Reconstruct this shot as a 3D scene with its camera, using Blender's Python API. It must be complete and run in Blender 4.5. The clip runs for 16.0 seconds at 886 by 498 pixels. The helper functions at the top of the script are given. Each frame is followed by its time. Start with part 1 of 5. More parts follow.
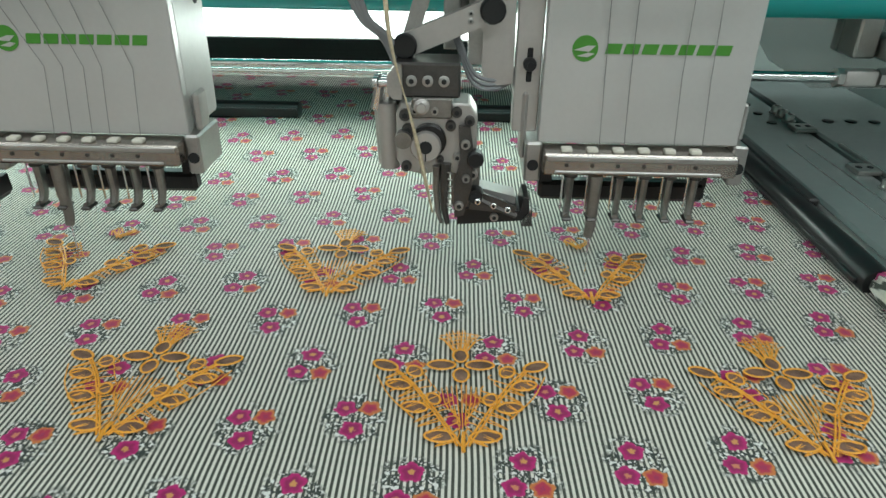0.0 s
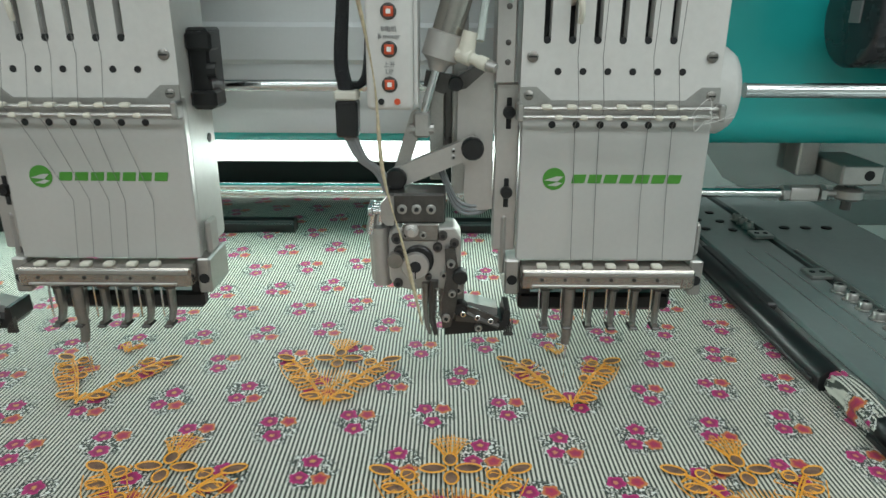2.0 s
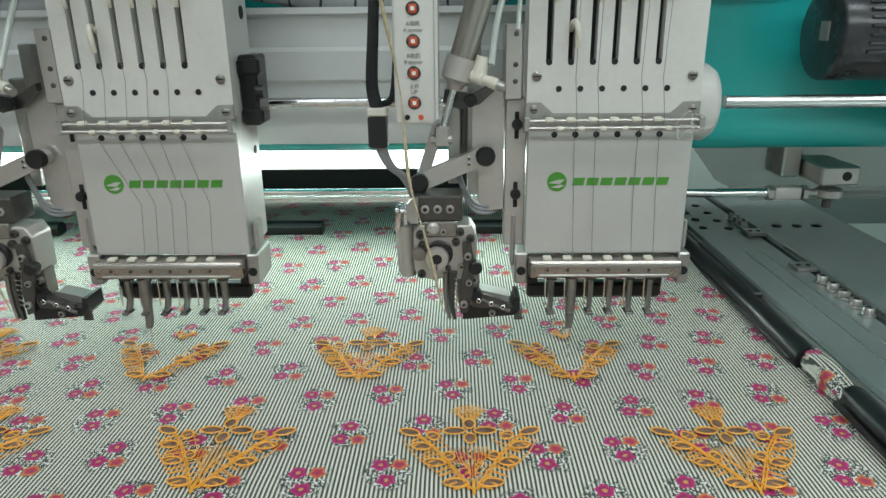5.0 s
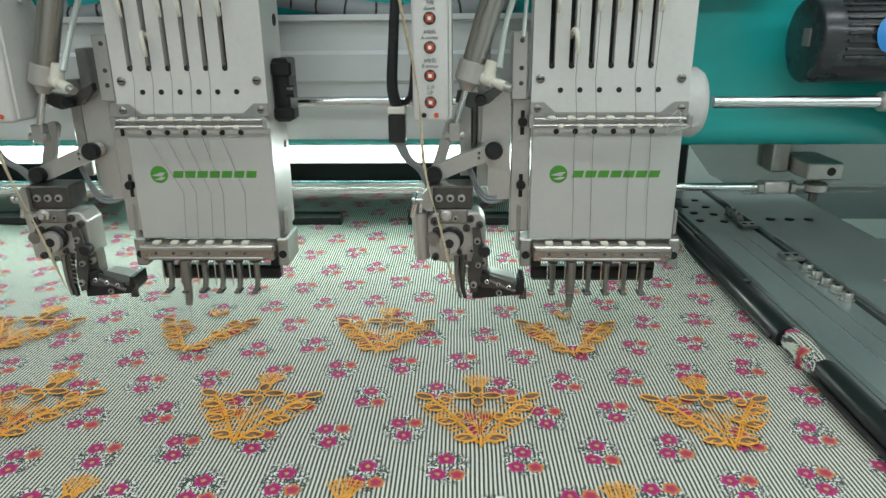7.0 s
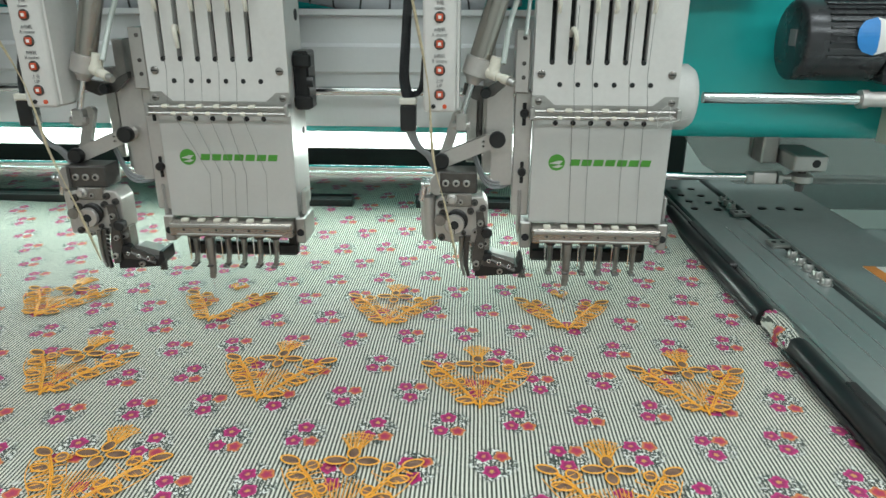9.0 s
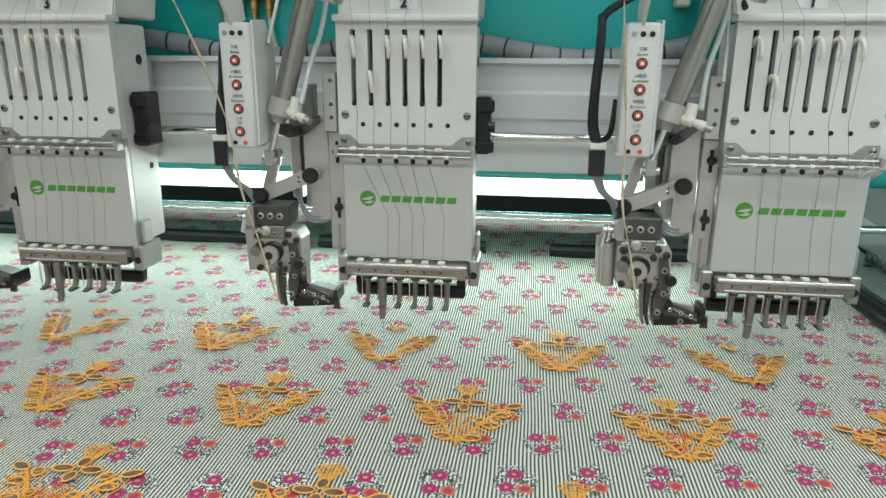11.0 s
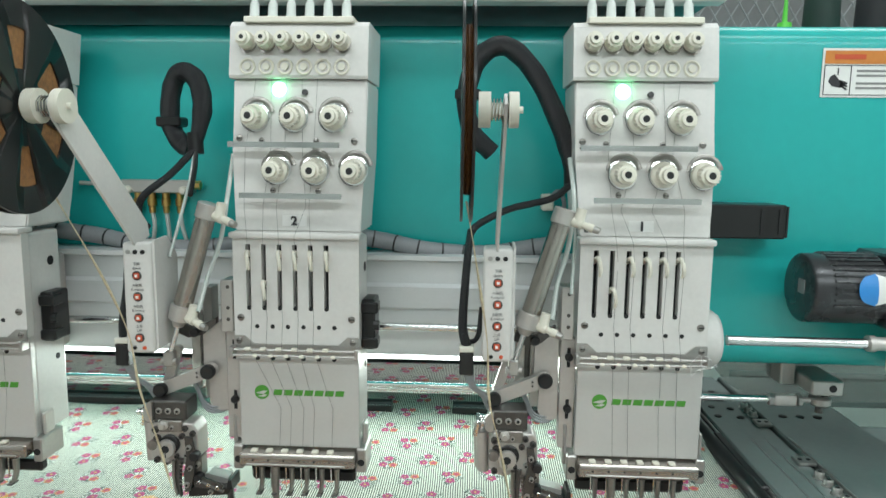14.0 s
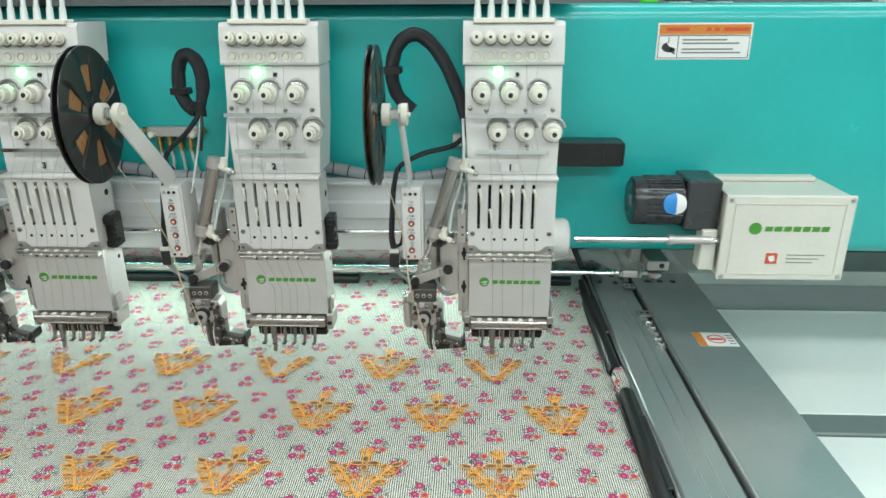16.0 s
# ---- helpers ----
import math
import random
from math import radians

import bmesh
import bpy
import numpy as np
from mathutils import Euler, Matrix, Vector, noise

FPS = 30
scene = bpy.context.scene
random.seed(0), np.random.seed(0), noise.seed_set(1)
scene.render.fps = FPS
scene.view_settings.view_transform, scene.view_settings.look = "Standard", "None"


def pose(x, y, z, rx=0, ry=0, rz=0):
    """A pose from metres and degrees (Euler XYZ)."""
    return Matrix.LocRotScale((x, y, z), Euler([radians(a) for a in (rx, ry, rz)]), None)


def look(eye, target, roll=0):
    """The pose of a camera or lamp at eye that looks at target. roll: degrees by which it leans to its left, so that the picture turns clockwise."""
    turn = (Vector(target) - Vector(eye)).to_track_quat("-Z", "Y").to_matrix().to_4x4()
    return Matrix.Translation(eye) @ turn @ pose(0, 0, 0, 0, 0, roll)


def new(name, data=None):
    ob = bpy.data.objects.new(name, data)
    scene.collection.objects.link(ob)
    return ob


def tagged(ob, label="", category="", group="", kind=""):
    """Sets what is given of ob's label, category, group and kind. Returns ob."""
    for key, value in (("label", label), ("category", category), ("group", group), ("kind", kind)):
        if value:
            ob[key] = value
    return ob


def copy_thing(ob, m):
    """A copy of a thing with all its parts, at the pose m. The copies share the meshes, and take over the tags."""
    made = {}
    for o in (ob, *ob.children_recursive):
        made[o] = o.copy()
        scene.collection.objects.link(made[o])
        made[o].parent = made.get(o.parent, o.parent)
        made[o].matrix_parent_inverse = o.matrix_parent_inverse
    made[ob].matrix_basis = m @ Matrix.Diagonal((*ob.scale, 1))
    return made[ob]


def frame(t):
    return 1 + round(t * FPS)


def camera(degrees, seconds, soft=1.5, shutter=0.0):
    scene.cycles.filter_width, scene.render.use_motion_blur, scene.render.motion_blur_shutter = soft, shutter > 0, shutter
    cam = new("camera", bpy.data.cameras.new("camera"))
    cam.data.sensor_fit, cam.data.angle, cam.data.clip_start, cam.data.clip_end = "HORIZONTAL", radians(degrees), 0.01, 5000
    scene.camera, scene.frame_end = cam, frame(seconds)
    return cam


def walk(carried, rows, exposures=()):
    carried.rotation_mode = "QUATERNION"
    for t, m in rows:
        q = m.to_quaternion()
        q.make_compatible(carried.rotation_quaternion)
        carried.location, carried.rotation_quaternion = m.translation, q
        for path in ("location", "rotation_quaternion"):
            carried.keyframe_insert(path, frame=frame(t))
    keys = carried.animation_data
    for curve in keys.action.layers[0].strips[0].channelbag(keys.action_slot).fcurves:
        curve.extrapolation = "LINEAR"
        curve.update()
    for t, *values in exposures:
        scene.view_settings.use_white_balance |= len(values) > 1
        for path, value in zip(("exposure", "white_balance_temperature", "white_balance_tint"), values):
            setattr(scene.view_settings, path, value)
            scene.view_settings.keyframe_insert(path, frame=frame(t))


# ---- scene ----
cam = camera(66.9, 16.0, soft=1.5, shutter=0.25)
PATH = [
    (0, (-0.128, -0.467, 1.168), (-0.164, 1.305, 0.241), 0.8),
    (0.5, (-0.125, -0.438, 1.156), (-0.181, 1.343, 0.247), 1.4),
    (1, (-0.118, -0.448, 1.156), (-0.177, 1.355, 0.292), 1.3),
    (1.5, (-0.123, -0.458, 1.173), (-0.153, 1.38, 0.383), 1.6),
    (2, (-0.129, -0.508, 1.199), (-0.128, 1.38, 0.539), 0.3),
    (2.5, (-0.133, -0.543, 1.213), (-0.152, 1.345, 0.555), -0.2),
    (3, (-0.132, -0.558, 1.204), (-0.167, 1.332, 0.553), -1.0),
    (3.5, (-0.136, -0.564, 1.213), (-0.167, 1.329, 0.568), -0.5),
    (4, (-0.133, -0.569, 1.218), (-0.152, 1.324, 0.575), -0.1),
    (6.5, (-0.134, -0.629, 1.209), (-0.213, 1.265, 0.57), -1.3),
    (7, (-0.134, -0.65, 1.224), (-0.201, 1.241, 0.576), -0.5),
    (7.5, (-0.133, -0.673, 1.223), (-0.22, 1.234, 0.626), -0.6),
    (8, (-0.132, -0.688, 1.235), (-0.211, 1.221, 0.641), -0.3),
    (8.5, (-0.128, -0.702, 1.231), (-0.187, 1.168, 0.524), 0.0),
    (9, (-0.132, -0.704, 1.238), (-0.215, 1.171, 0.548), 0.3),
    (9.5, (-0.164, -0.698, 1.222), (-0.315, 1.18, 0.552), 0.3),
    (10, (-0.218, -0.689, 1.231), (-0.452, 1.178, 0.552), -0.1),
    (10.2, (-0.251, -0.697, 1.206), (-0.49, 1.196, 0.607), 0.2),
    (12.3, (-0.274, -0.726, 1.305), (-0.486, 1.204, 0.824), 1.4),
    (12.5, (-0.26, -0.734, 1.319), (-0.436, 1.219, 0.925), 1.6),
    (13, (-0.231, -0.754, 1.359), (-0.379, 1.228, 1.138), 1.6),
    (13.5, (-0.205, -0.755, 1.361), (-0.298, 1.232, 1.149), 1.5),
    (14, (-0.192, -0.758, 1.357), (-0.285, 1.223, 1.092), 0.7),
    (14.5, (-0.188, -0.775, 1.359), (-0.295, 1.18, 0.952), 0.7),
    (15, (-0.167, -0.839, 1.412), (-0.234, 1.098, 0.919), 1.2),
    (15.5, (-0.124, -0.975, 1.495), (-0.225, 0.922, 0.871), 0.2),
    (16, (-0.069, -1.093, 1.547), (-0.148, 0.78, 0.852), -0.3),
]
EXPOSURES = [(0, -0.46), (1.5, -0.42), (4.0, -0.28), (7.0, -0.26), (9.0, -0.15), (10.2, -0.1), (12.5, 0.03), (14.0, 0.04), (16.0, 0.13)]
walk(cam, [(t, look(eye, target, roll)) for t, eye, target, roll in PATH], EXPOSURES)

# ---- world and light ----
world = bpy.data.worlds.new("workshop_air")
world.use_nodes = True
world.node_tree.nodes["Background"].inputs[0].default_value = (0.75, 0.82, 0.80, 1)
world.node_tree.nodes["Background"].inputs[1].default_value = 0.25
scene.world = world


def area_lamp(name, x, y, z, sx, sy, watts, colour):
    data = bpy.data.lights.new(name, "AREA")
    data.shape, data.size, data.size_y, data.energy, data.color = "RECTANGLE", sx, sy, watts, colour
    ob = new(name, data)
    ob.location = (x, y, z)
    return ob


COOL = (0.915, 0.99, 1.0)
for lx in (-2.4, -0.9, 0.6, 2.1):
    area_lamp("ceiling_tube_light", lx, -0.9, 3.05, 1.2, 0.35, 11 if lx < 0 else 14, COOL)
for lx in (-1.8, 0.4, 2.4):
    area_lamp("ceiling_tube_light", lx, -2.9, 3.05, 1.8, 0.5, 42, COOL)
area_lamp("ceiling_tube_light", 0.2, 0.95, 3.05, 4.0, 0.4, 34, COOL)
# unseen lamp added so the near rail mirrors a bright ceiling
area_lamp("ceiling_tube_light", 0.6, 2.60, 3.05, 5.0, 0.8, 40, COOL)
# the strip lamp under the beam lights the cloth
strip_lamp = area_lamp("strip_light", -1.40, 0.318, 1.034, 2.9, 0.028, 4.9, (0.84, 1.0, 0.92))
strip_lamp.rotation_euler = (radians(-60), 0, 0)


# ---- mesh helpers ----
def part(name, bm, material, parent=None, label=""):
    me = bpy.data.meshes.new(name)
    bmesh.ops.recalc_face_normals(bm, faces=bm.faces)
    bm.to_mesh(me)
    bm.free()
    me.materials.append(material)
    ob = new(name, me)
    if parent:
        ob.parent = parent
    if label:
        ob["label"] = label
    return ob


def smooth(ob, angle=40):
    me = ob.data
    n = len(me.polygons)
    me.polygons.foreach_set("use_smooth", [True] * n)
    bm = bmesh.new()
    bm.from_mesh(me)
    for e in bm.edges:
        if len(e.link_faces) == 2 and e.calc_face_angle(0) > radians(angle):
            e.smooth = False
    bm.to_mesh(me)
    bm.free()
    return ob


def box(bm, x0, x1, y0, y1, z0, z1, bevel=0.0, seg=1, m=None):
    r = bmesh.ops.create_cube(bm, size=1)
    vs = r["verts"]
    for v in vs:
        v.co = Vector(((x0 + x1) / 2 + v.co.x * (x1 - x0), (y0 + y1) / 2 + v.co.y * (y1 - y0), (z0 + z1) / 2 + v.co.z * (z1 - z0)))
    if bevel:
        es = list({e for v in vs for e in v.link_edges})
        out = bmesh.ops.bevel(bm, geom=es, offset=bevel, segments=seg, affect="EDGES", profile=0.5)
        vs = list({v for f in out["faces"] for v in f.verts} | {v for v in vs if v.is_valid})
    if m:
        bmesh.ops.transform(bm, matrix=m, verts=vs)
    return vs


def cyl(bm, a, b, r0, r1=None, seg=16, cap=True):
    a, b = Vector(a), Vector(b)
    r1 = r0 if r1 is None else r1
    d = b - a
    m = Matrix.Translation((a + b) / 2) @ d.to_track_quat("Z", "Y").to_matrix().to_4x4()
    return bmesh.ops.create_cone(bm, cap_ends=cap, segments=seg, radius1=r0, radius2=r1, depth=d.length, matrix=m)["verts"]


def lathe(bm, a, axis, profile, seg=20):
    """Rings (distance along the axis, radius) from the point a."""
    a, axis = Vector(a), Vector(axis).normalized()
    q = axis.to_track_quat("Z", "Y")
    rings = []
    for d, r in profile:
        rings.append([bm.verts.new(a + axis * d + q @ Vector((r * math.cos(i * 2 * math.pi / seg), r * math.sin(i * 2 * math.pi / seg), 0))) for i in range(seg)])
    for p, n in zip(rings, rings[1:]):
        for i in range(seg):
            bm.faces.new((p[i], p[(i + 1) % seg], n[(i + 1) % seg], n[i]))
    bm.faces.new(rings[0][::-1])
    bm.faces.new(rings[-1])


def curve_points(pts, steps=6, closed=False):
    pts = [Vector(p) for p in pts]
    n, out = len(pts), []
    for i in range(n if closed else n - 1):
        if closed:
            p0, p1, p2, p3 = pts[i - 1], pts[i], pts[(i + 1) % n], pts[(i + 2) % n]
        else:
            p1, p2 = pts[i], pts[i + 1]
            p0 = pts[i - 1] if i else p1 * 2 - p2
            p3 = pts[i + 2] if i + 2 < n else p2 * 2 - p1
        for k in range(steps):
            t = k / steps
            out.append(0.5 * (2 * p1 + (p2 - p0) * t + (2 * p0 - 5 * p1 + 4 * p2 - p3) * t * t + (3 * p1 - p0 - 3 * p2 + p3) * t ** 3))
    if not closed:
        out.append(pts[-1])
    return out


def sweep(bm, pts, r, seg=8, closed=False, flat=1.0, up=None):
    """A tube along points; r may be a function of the share of the way."""
    n, rings = len(pts), []
    side = None
    for i, p in enumerate(pts):
        if closed:
            d = pts[(i + 1) % n] - pts[i - 1]
        else:
            d = pts[min(i + 1, n - 1)] - pts[max(i - 1, 0)]
        d = d.normalized() if d.length > 1e-9 else Vector((0, 0, 1))
        if side is None:
            ref = Vector(up) if up else (Vector((0, 0, 1)) if abs(d.z) < 0.9 else Vector((1, 0, 0)))
            side = d.cross(ref).normalized()
        side = (side - d * side.dot(d)).normalized()
        other = d.cross(side)
        rr = r(i / max(n - 1, 1)) if callable(r) else r
        rings.append([bm.verts.new(p + side * rr * math.cos(k * 2 * math.pi / seg) + other * rr * flat * math.sin(k * 2 * math.pi / seg)) for k in range(seg)])
    for i in range(n if closed else n - 1):
        a, b = rings[i], rings[(i + 1) % n]
        for k in range(seg):
            bm.faces.new((a[k], a[(k + 1) % seg], b[(k + 1) % seg], b[k]))
    if not closed:
        bm.faces.new(rings[0][::-1])
        bm.faces.new(rings[-1])


def prism(bm, outline, y0, y1):
    """An outline in x and z, thick from y0 to y1."""
    a = [bm.verts.new((x, y0, z)) for x, z in outline]
    b = [bm.verts.new((x, y1, z)) for x, z in outline]
    n = len(a)
    bm.faces.new(a)
    bm.faces.new(b[::-1])
    for i in range(n):
        bm.faces.new((a[i], b[i], b[(i + 1) % n], a[(i + 1) % n]))


def pierced_plate(bm, xs, zs, holes, y0, y1):
    """A plate on a grid of lines, one mesh, open in the cells (i, k) named in holes."""
    v = {(i, k, q): bm.verts.new((x, y, z)) for i, x in enumerate(xs) for k, z in enumerate(zs) for q, y in enumerate((y0, y1))}
    solid = {(i, k) for i in range(len(xs) - 1) for k in range(len(zs) - 1)} - set(holes)
    for i, k in solid:
        bm.faces.new([v[i, k, 0], v[i + 1, k, 0], v[i + 1, k + 1, 0], v[i, k + 1, 0]])
        bm.faces.new([v[i, k, 1], v[i, k + 1, 1], v[i + 1, k + 1, 1], v[i + 1, k, 1]])
        for (di, dk), (a, b) in (((-1, 0), ((0, 0), (0, 1))), ((1, 0), ((1, 1), (1, 0))), ((0, -1), ((1, 0), (0, 0))), ((0, 1), ((0, 1), (1, 1)))):
            if (i + di, k + dk) not in solid:
                bm.faces.new([v[i + a[0], k + a[1], 0], v[i + b[0], k + b[1], 0], v[i + b[0], k + b[1], 1], v[i + a[0], k + a[1], 1]])
    for w in [w for w in bm.verts if not w.link_faces]:
        bm.verts.remove(w)


def side_prism(bm, outline, x0, x1):
    """An outline in y and z, thick from x0 to x1."""
    a = [bm.verts.new((x0, y, z)) for y, z in outline]
    b = [bm.verts.new((x1, y, z)) for y, z in outline]
    n = len(a)
    bm.faces.new(a)
    bm.faces.new(b[::-1])
    for i in range(n):
        bm.faces.new((a[i], b[i], b[(i + 1) % n], a[(i + 1) % n]))


def lettering(name, body, size, material, parent, m, depth=0.0002, bold=0.0):
    cu = bpy.data.curves.new("words", "FONT")
    cu.body, cu.size, cu.extrude, cu.align_x, cu.align_y = body, size, depth, "CENTER", "CENTER"
    cu.offset = size * bold
    tmp = bpy.data.objects.new("words", cu)
    me = bpy.data.meshes.new_from_object(tmp)
    bpy.data.objects.remove(tmp)
    me.materials.clear()
    me.materials.append(material)
    ob = new(name, me)
    ob.matrix_basis = m
    if parent:
        ob.parent = parent
    return ob


def thing(name, x, y, z, label, category, group="", kind=""):
    ob = new(name)
    ob.empty_display_size = 0.02
    ob.location = (x, y, z)
    return tagged(ob, label, category, group, kind)


# ---- materials ----
class Graph:
    """Short words for building node trees."""

    def __init__(self, name):
        self.mat = bpy.data.materials.new(name)
        self.mat.use_nodes = True
        self.t = self.mat.node_tree
        self.bsdf = self.t.nodes["Principled BSDF"]
        self.co = self.t.nodes.new("ShaderNodeTexCoord").outputs["Object"]

    def put(self, socket, v):
        if isinstance(v, bpy.types.NodeSocket):
            self.t.links.new(v, socket)
        else:
            socket.default_value = v

    def math(self, op, a, b=0.0, c=0.0):
        n = self.t.nodes.new("ShaderNodeMath")
        n.operation = op
        self.put(n.inputs[0], a), self.put(n.inputs[1], b), self.put(n.inputs[2], c)
        return n.outputs[0]

    def noise(self, scale, detail=3.0, rough=0.55, vec=None):
        n = self.t.nodes.new("ShaderNodeTexNoise")
        self.put(n.inputs["Vector"], vec or self.co)
        n.inputs["Scale"].default_value, n.inputs["Detail"].default_value, n.inputs["Roughness"].default_value = scale, detail, rough
        return n.outputs["Fac"]

    def stretch(self, sx, sy, sz):
        n = self.t.nodes.new("ShaderNodeMapping")
        self.put(n.inputs["Vector"], self.co)
        n.inputs["Scale"].default_value = (sx, sy, sz)
        return n.outputs[0]

    def mix(self, f, a, b):
        n = self.t.nodes.new("ShaderNodeMix")
        n.data_type = "RGBA"
        self.put(n.inputs[0], f)
        self.put(n.inputs[6], (*a, 1) if isinstance(a, tuple) else a)
        self.put(n.inputs[7], (*b, 1) if isinstance(b, tuple) else b)
        return n.outputs[2]

    def ramp(self, v, lo, hi):
        n = self.t.nodes.new("ShaderNodeMapRange")
        self.put(n.inputs[0], v)
        n.inputs[1].default_value, n.inputs[2].default_value = lo, hi
        return n.outputs[0]

    def bump(self, h, strength, dist):
        n = self.t.nodes.new("ShaderNodeBump")
        n.inputs["Strength"].default_value, n.inputs["Distance"].default_value = strength, dist
        self.put(n.inputs["Height"], h)
        self.t.links.new(n.outputs[0], self.bsdf.inputs["Normal"])

    def split(self):
        n = self.t.nodes.new("ShaderNodeSeparateXYZ")
        self.put(n.inputs[0], self.co)
        return n.outputs


def surface(name, colour, rough=0.4, metal=0.0, vary=0.12, scale=18.0, grain=0.0, grain_scale=400.0, brushed=None, rough_vary=0.15, gloss=0.5):
    """A plain surface with stains at one scale and grain at another."""
    g = Graph(name)
    big, fine = g.noise(scale, 4.0), g.noise(scale * 14, 2.0)
    f = g.math("ADD", g.math("MULTIPLY", big, 0.7), g.math("MULTIPLY", fine, 0.3))
    dark, light = tuple(c * (1 - vary) for c in colour), tuple(min(1, c * (1 + vary * 0.6)) for c in colour)
    g.put(g.bsdf.inputs["Base Color"], g.mix(g.ramp(f, 0.3, 0.7), dark, light))
    g.put(g.bsdf.inputs["Roughness"], g.math("ADD", rough - rough_vary / 2, g.math("MULTIPLY", big, rough_vary)))
    g.bsdf.inputs["Metallic"].default_value = metal
    g.bsdf.inputs["Specular IOR Level"].default_value = gloss
    if brushed:
        g.bump(g.noise(60, 3.0, 0.6, g.stretch(*brushed)), 0.12, 0.0006)
    elif grain:
        g.bump(g.noise(grain_scale, 2.0), grain, 0.0005)
    return g.mat


def glowing(name, colour, power):
    g = Graph(name)
    g.bsdf.inputs["Base Color"].default_value = (*colour, 1)
    g.bsdf.inputs["Emission Color"].default_value = (*colour, 1)
    g.bsdf.inputs["Emission Strength"].default_value = power
    return g.mat


WHITE = surface("white_enamel", (0.65, 0.64, 0.615), 0.38, vary=0.10, scale=14, grain=0.10)
PANEL = surface("satin_aluminium_panel", (0.57, 0.565, 0.545), 0.36, 0.35, vary=0.06, brushed=(40, 1, 1))
PLASTIC = surface("ivory_plastic", (0.72, 0.695, 0.60), 0.42, vary=0.10)
GREEN = surface("teal_enamel", (0.020, 0.41, 0.39), 0.24, vary=0.08, scale=5.0, grain=0.05)
BLACK = surface("black_plastic", (0.013, 0.0135, 0.014), 0.32, vary=0.3, gloss=0.45)


def braided_sleeve():
    """Woven black sleeve: two slanted sets of fine strands crossing."""
    g = Graph("black_braided_sleeve")
    x, y, z = g.split()
    M = g.math
    a = M("SINE", M("MULTIPLY", M("ADD", z, M("ADD", x, y)), 2600.0))
    b = M("SINE", M("MULTIPLY", M("SUBTRACT", z, M("ADD", x, y)), 2600.0))
    weave = M("MULTIPLY", a, b)
    g.put(g.bsdf.inputs["Base Color"], g.mix(g.ramp(weave, 0.1, 0.9), (0.004, 0.0045, 0.006), (0.026, 0.028, 0.034)))
    g.bsdf.inputs["Roughness"].default_value = 0.42
    g.bump(weave, 0.6, 0.0006)
    return g.mat


CABLE = braided_sleeve()
STEEL = surface("machined_steel", (0.46, 0.45, 0.43), 0.36, 0.85, vary=0.18, scale=40)
ALLOY = surface("milled_aluminium", (0.54, 0.515, 0.49), 0.38, 0.65, vary=0.10, brushed=(1, 1, 30))
DARKSTEEL = surface("blackened_steel", (0.11, 0.105, 0.10), 0.35, 0.8, vary=0.3, scale=60)
CHROME = surface("chromed_rod", (0.78, 0.79, 0.79), 0.14, 1.0, vary=0.05)
BEAM = surface("anodised_beam", (0.66, 0.68, 0.68), 0.42, 0.25, vary=0.05, brushed=(1, 20, 20))
GREY = surface("grey_conduit", (0.25, 0.26, 0.27), 0.5, vary=0.15)
RAIL = surface("grey_green_rail_enamel", (0.26, 0.305, 0.295), 0.20, 0.35, vary=0.10, scale=7.0, rough_vary=0.1)
BRASS = surface("brass", (0.62, 0.40, 0.14), 0.3, 1.0, vary=0.15)
# near-black that stands in for the shade inside slots, bores and holes
DARK = surface("dark_recess", (0.012, 0.013, 0.014), 0.7, vary=0.3)
LOGO = surface("green_print", (0.065, 0.27, 0.03), 0.5, vary=0.08)
INK = surface("black_print", (0.03, 0.03, 0.035), 0.6)
GREYINK = surface("grey_print", (0.22, 0.22, 0.22), 0.6)
RED = surface("red_button", (0.60, 0.085, 0.03), 0.4)
ORANGEINK = surface("orange_print", (0.62, 0.22, 0.04), 0.5)
BLUE = surface("blue_sticker", (0.03, 0.24, 0.62), 0.35)
PAPER = surface("white_sticker", (0.78, 0.78, 0.76), 0.4, vary=0.04)
THREAD = surface("grey_thread", (0.20, 0.20, 0.19), 0.7)
WHITETHREAD = surface("white_thread", (0.75, 0.75, 0.72), 0.7)
REELCORD = surface("brown_cord", (0.30, 0.14, 0.05), 0.45, vary=0.5, scale=200, grain=0.8, grain_scale=400)
GOLD = surface("gold_cord", (0.62, 0.53, 0.36), 0.5, vary=0.4, scale=300, grain=0.6, grain_scale=500)
ORANGE = surface("orange_silk_thread", (1.0, 0.42, 0.05), 0.36, vary=0.25, scale=260, grain=0.5, grain_scale=1500)
HOLE = surface("cut_eyelet", (0.22, 0.13, 0.09), 0.8, vary=0.7, scale=120)
TUBE = surface("milky_tube", (0.70, 0.74, 0.71), 0.3)
GUARD = surface("grey_clear_guard", (0.34, 0.38, 0.36), 0.2)
FLOOR = surface("pale_floor_paint", (0.55, 0.62, 0.57), 0.25, vary=0.08, scale=3)
SHEET = surface("pale_laminate", (0.82, 0.88, 0.84), 0.2, vary=0.05, scale=4)
WALLPAINT = surface("wall_paint", (0.62, 0.63, 0.61), 0.8, vary=0.06, scale=2)
MESHGREY = surface("grey_mesh_wire", (0.30, 0.31, 0.31), 0.5, 0.3)
LED = glowing("green_lamp", (0.22, 1.0, 0.45), 10.0)
STRIP = glowing("strip_lamp", (0.90, 1.0, 0.97), 5.0)


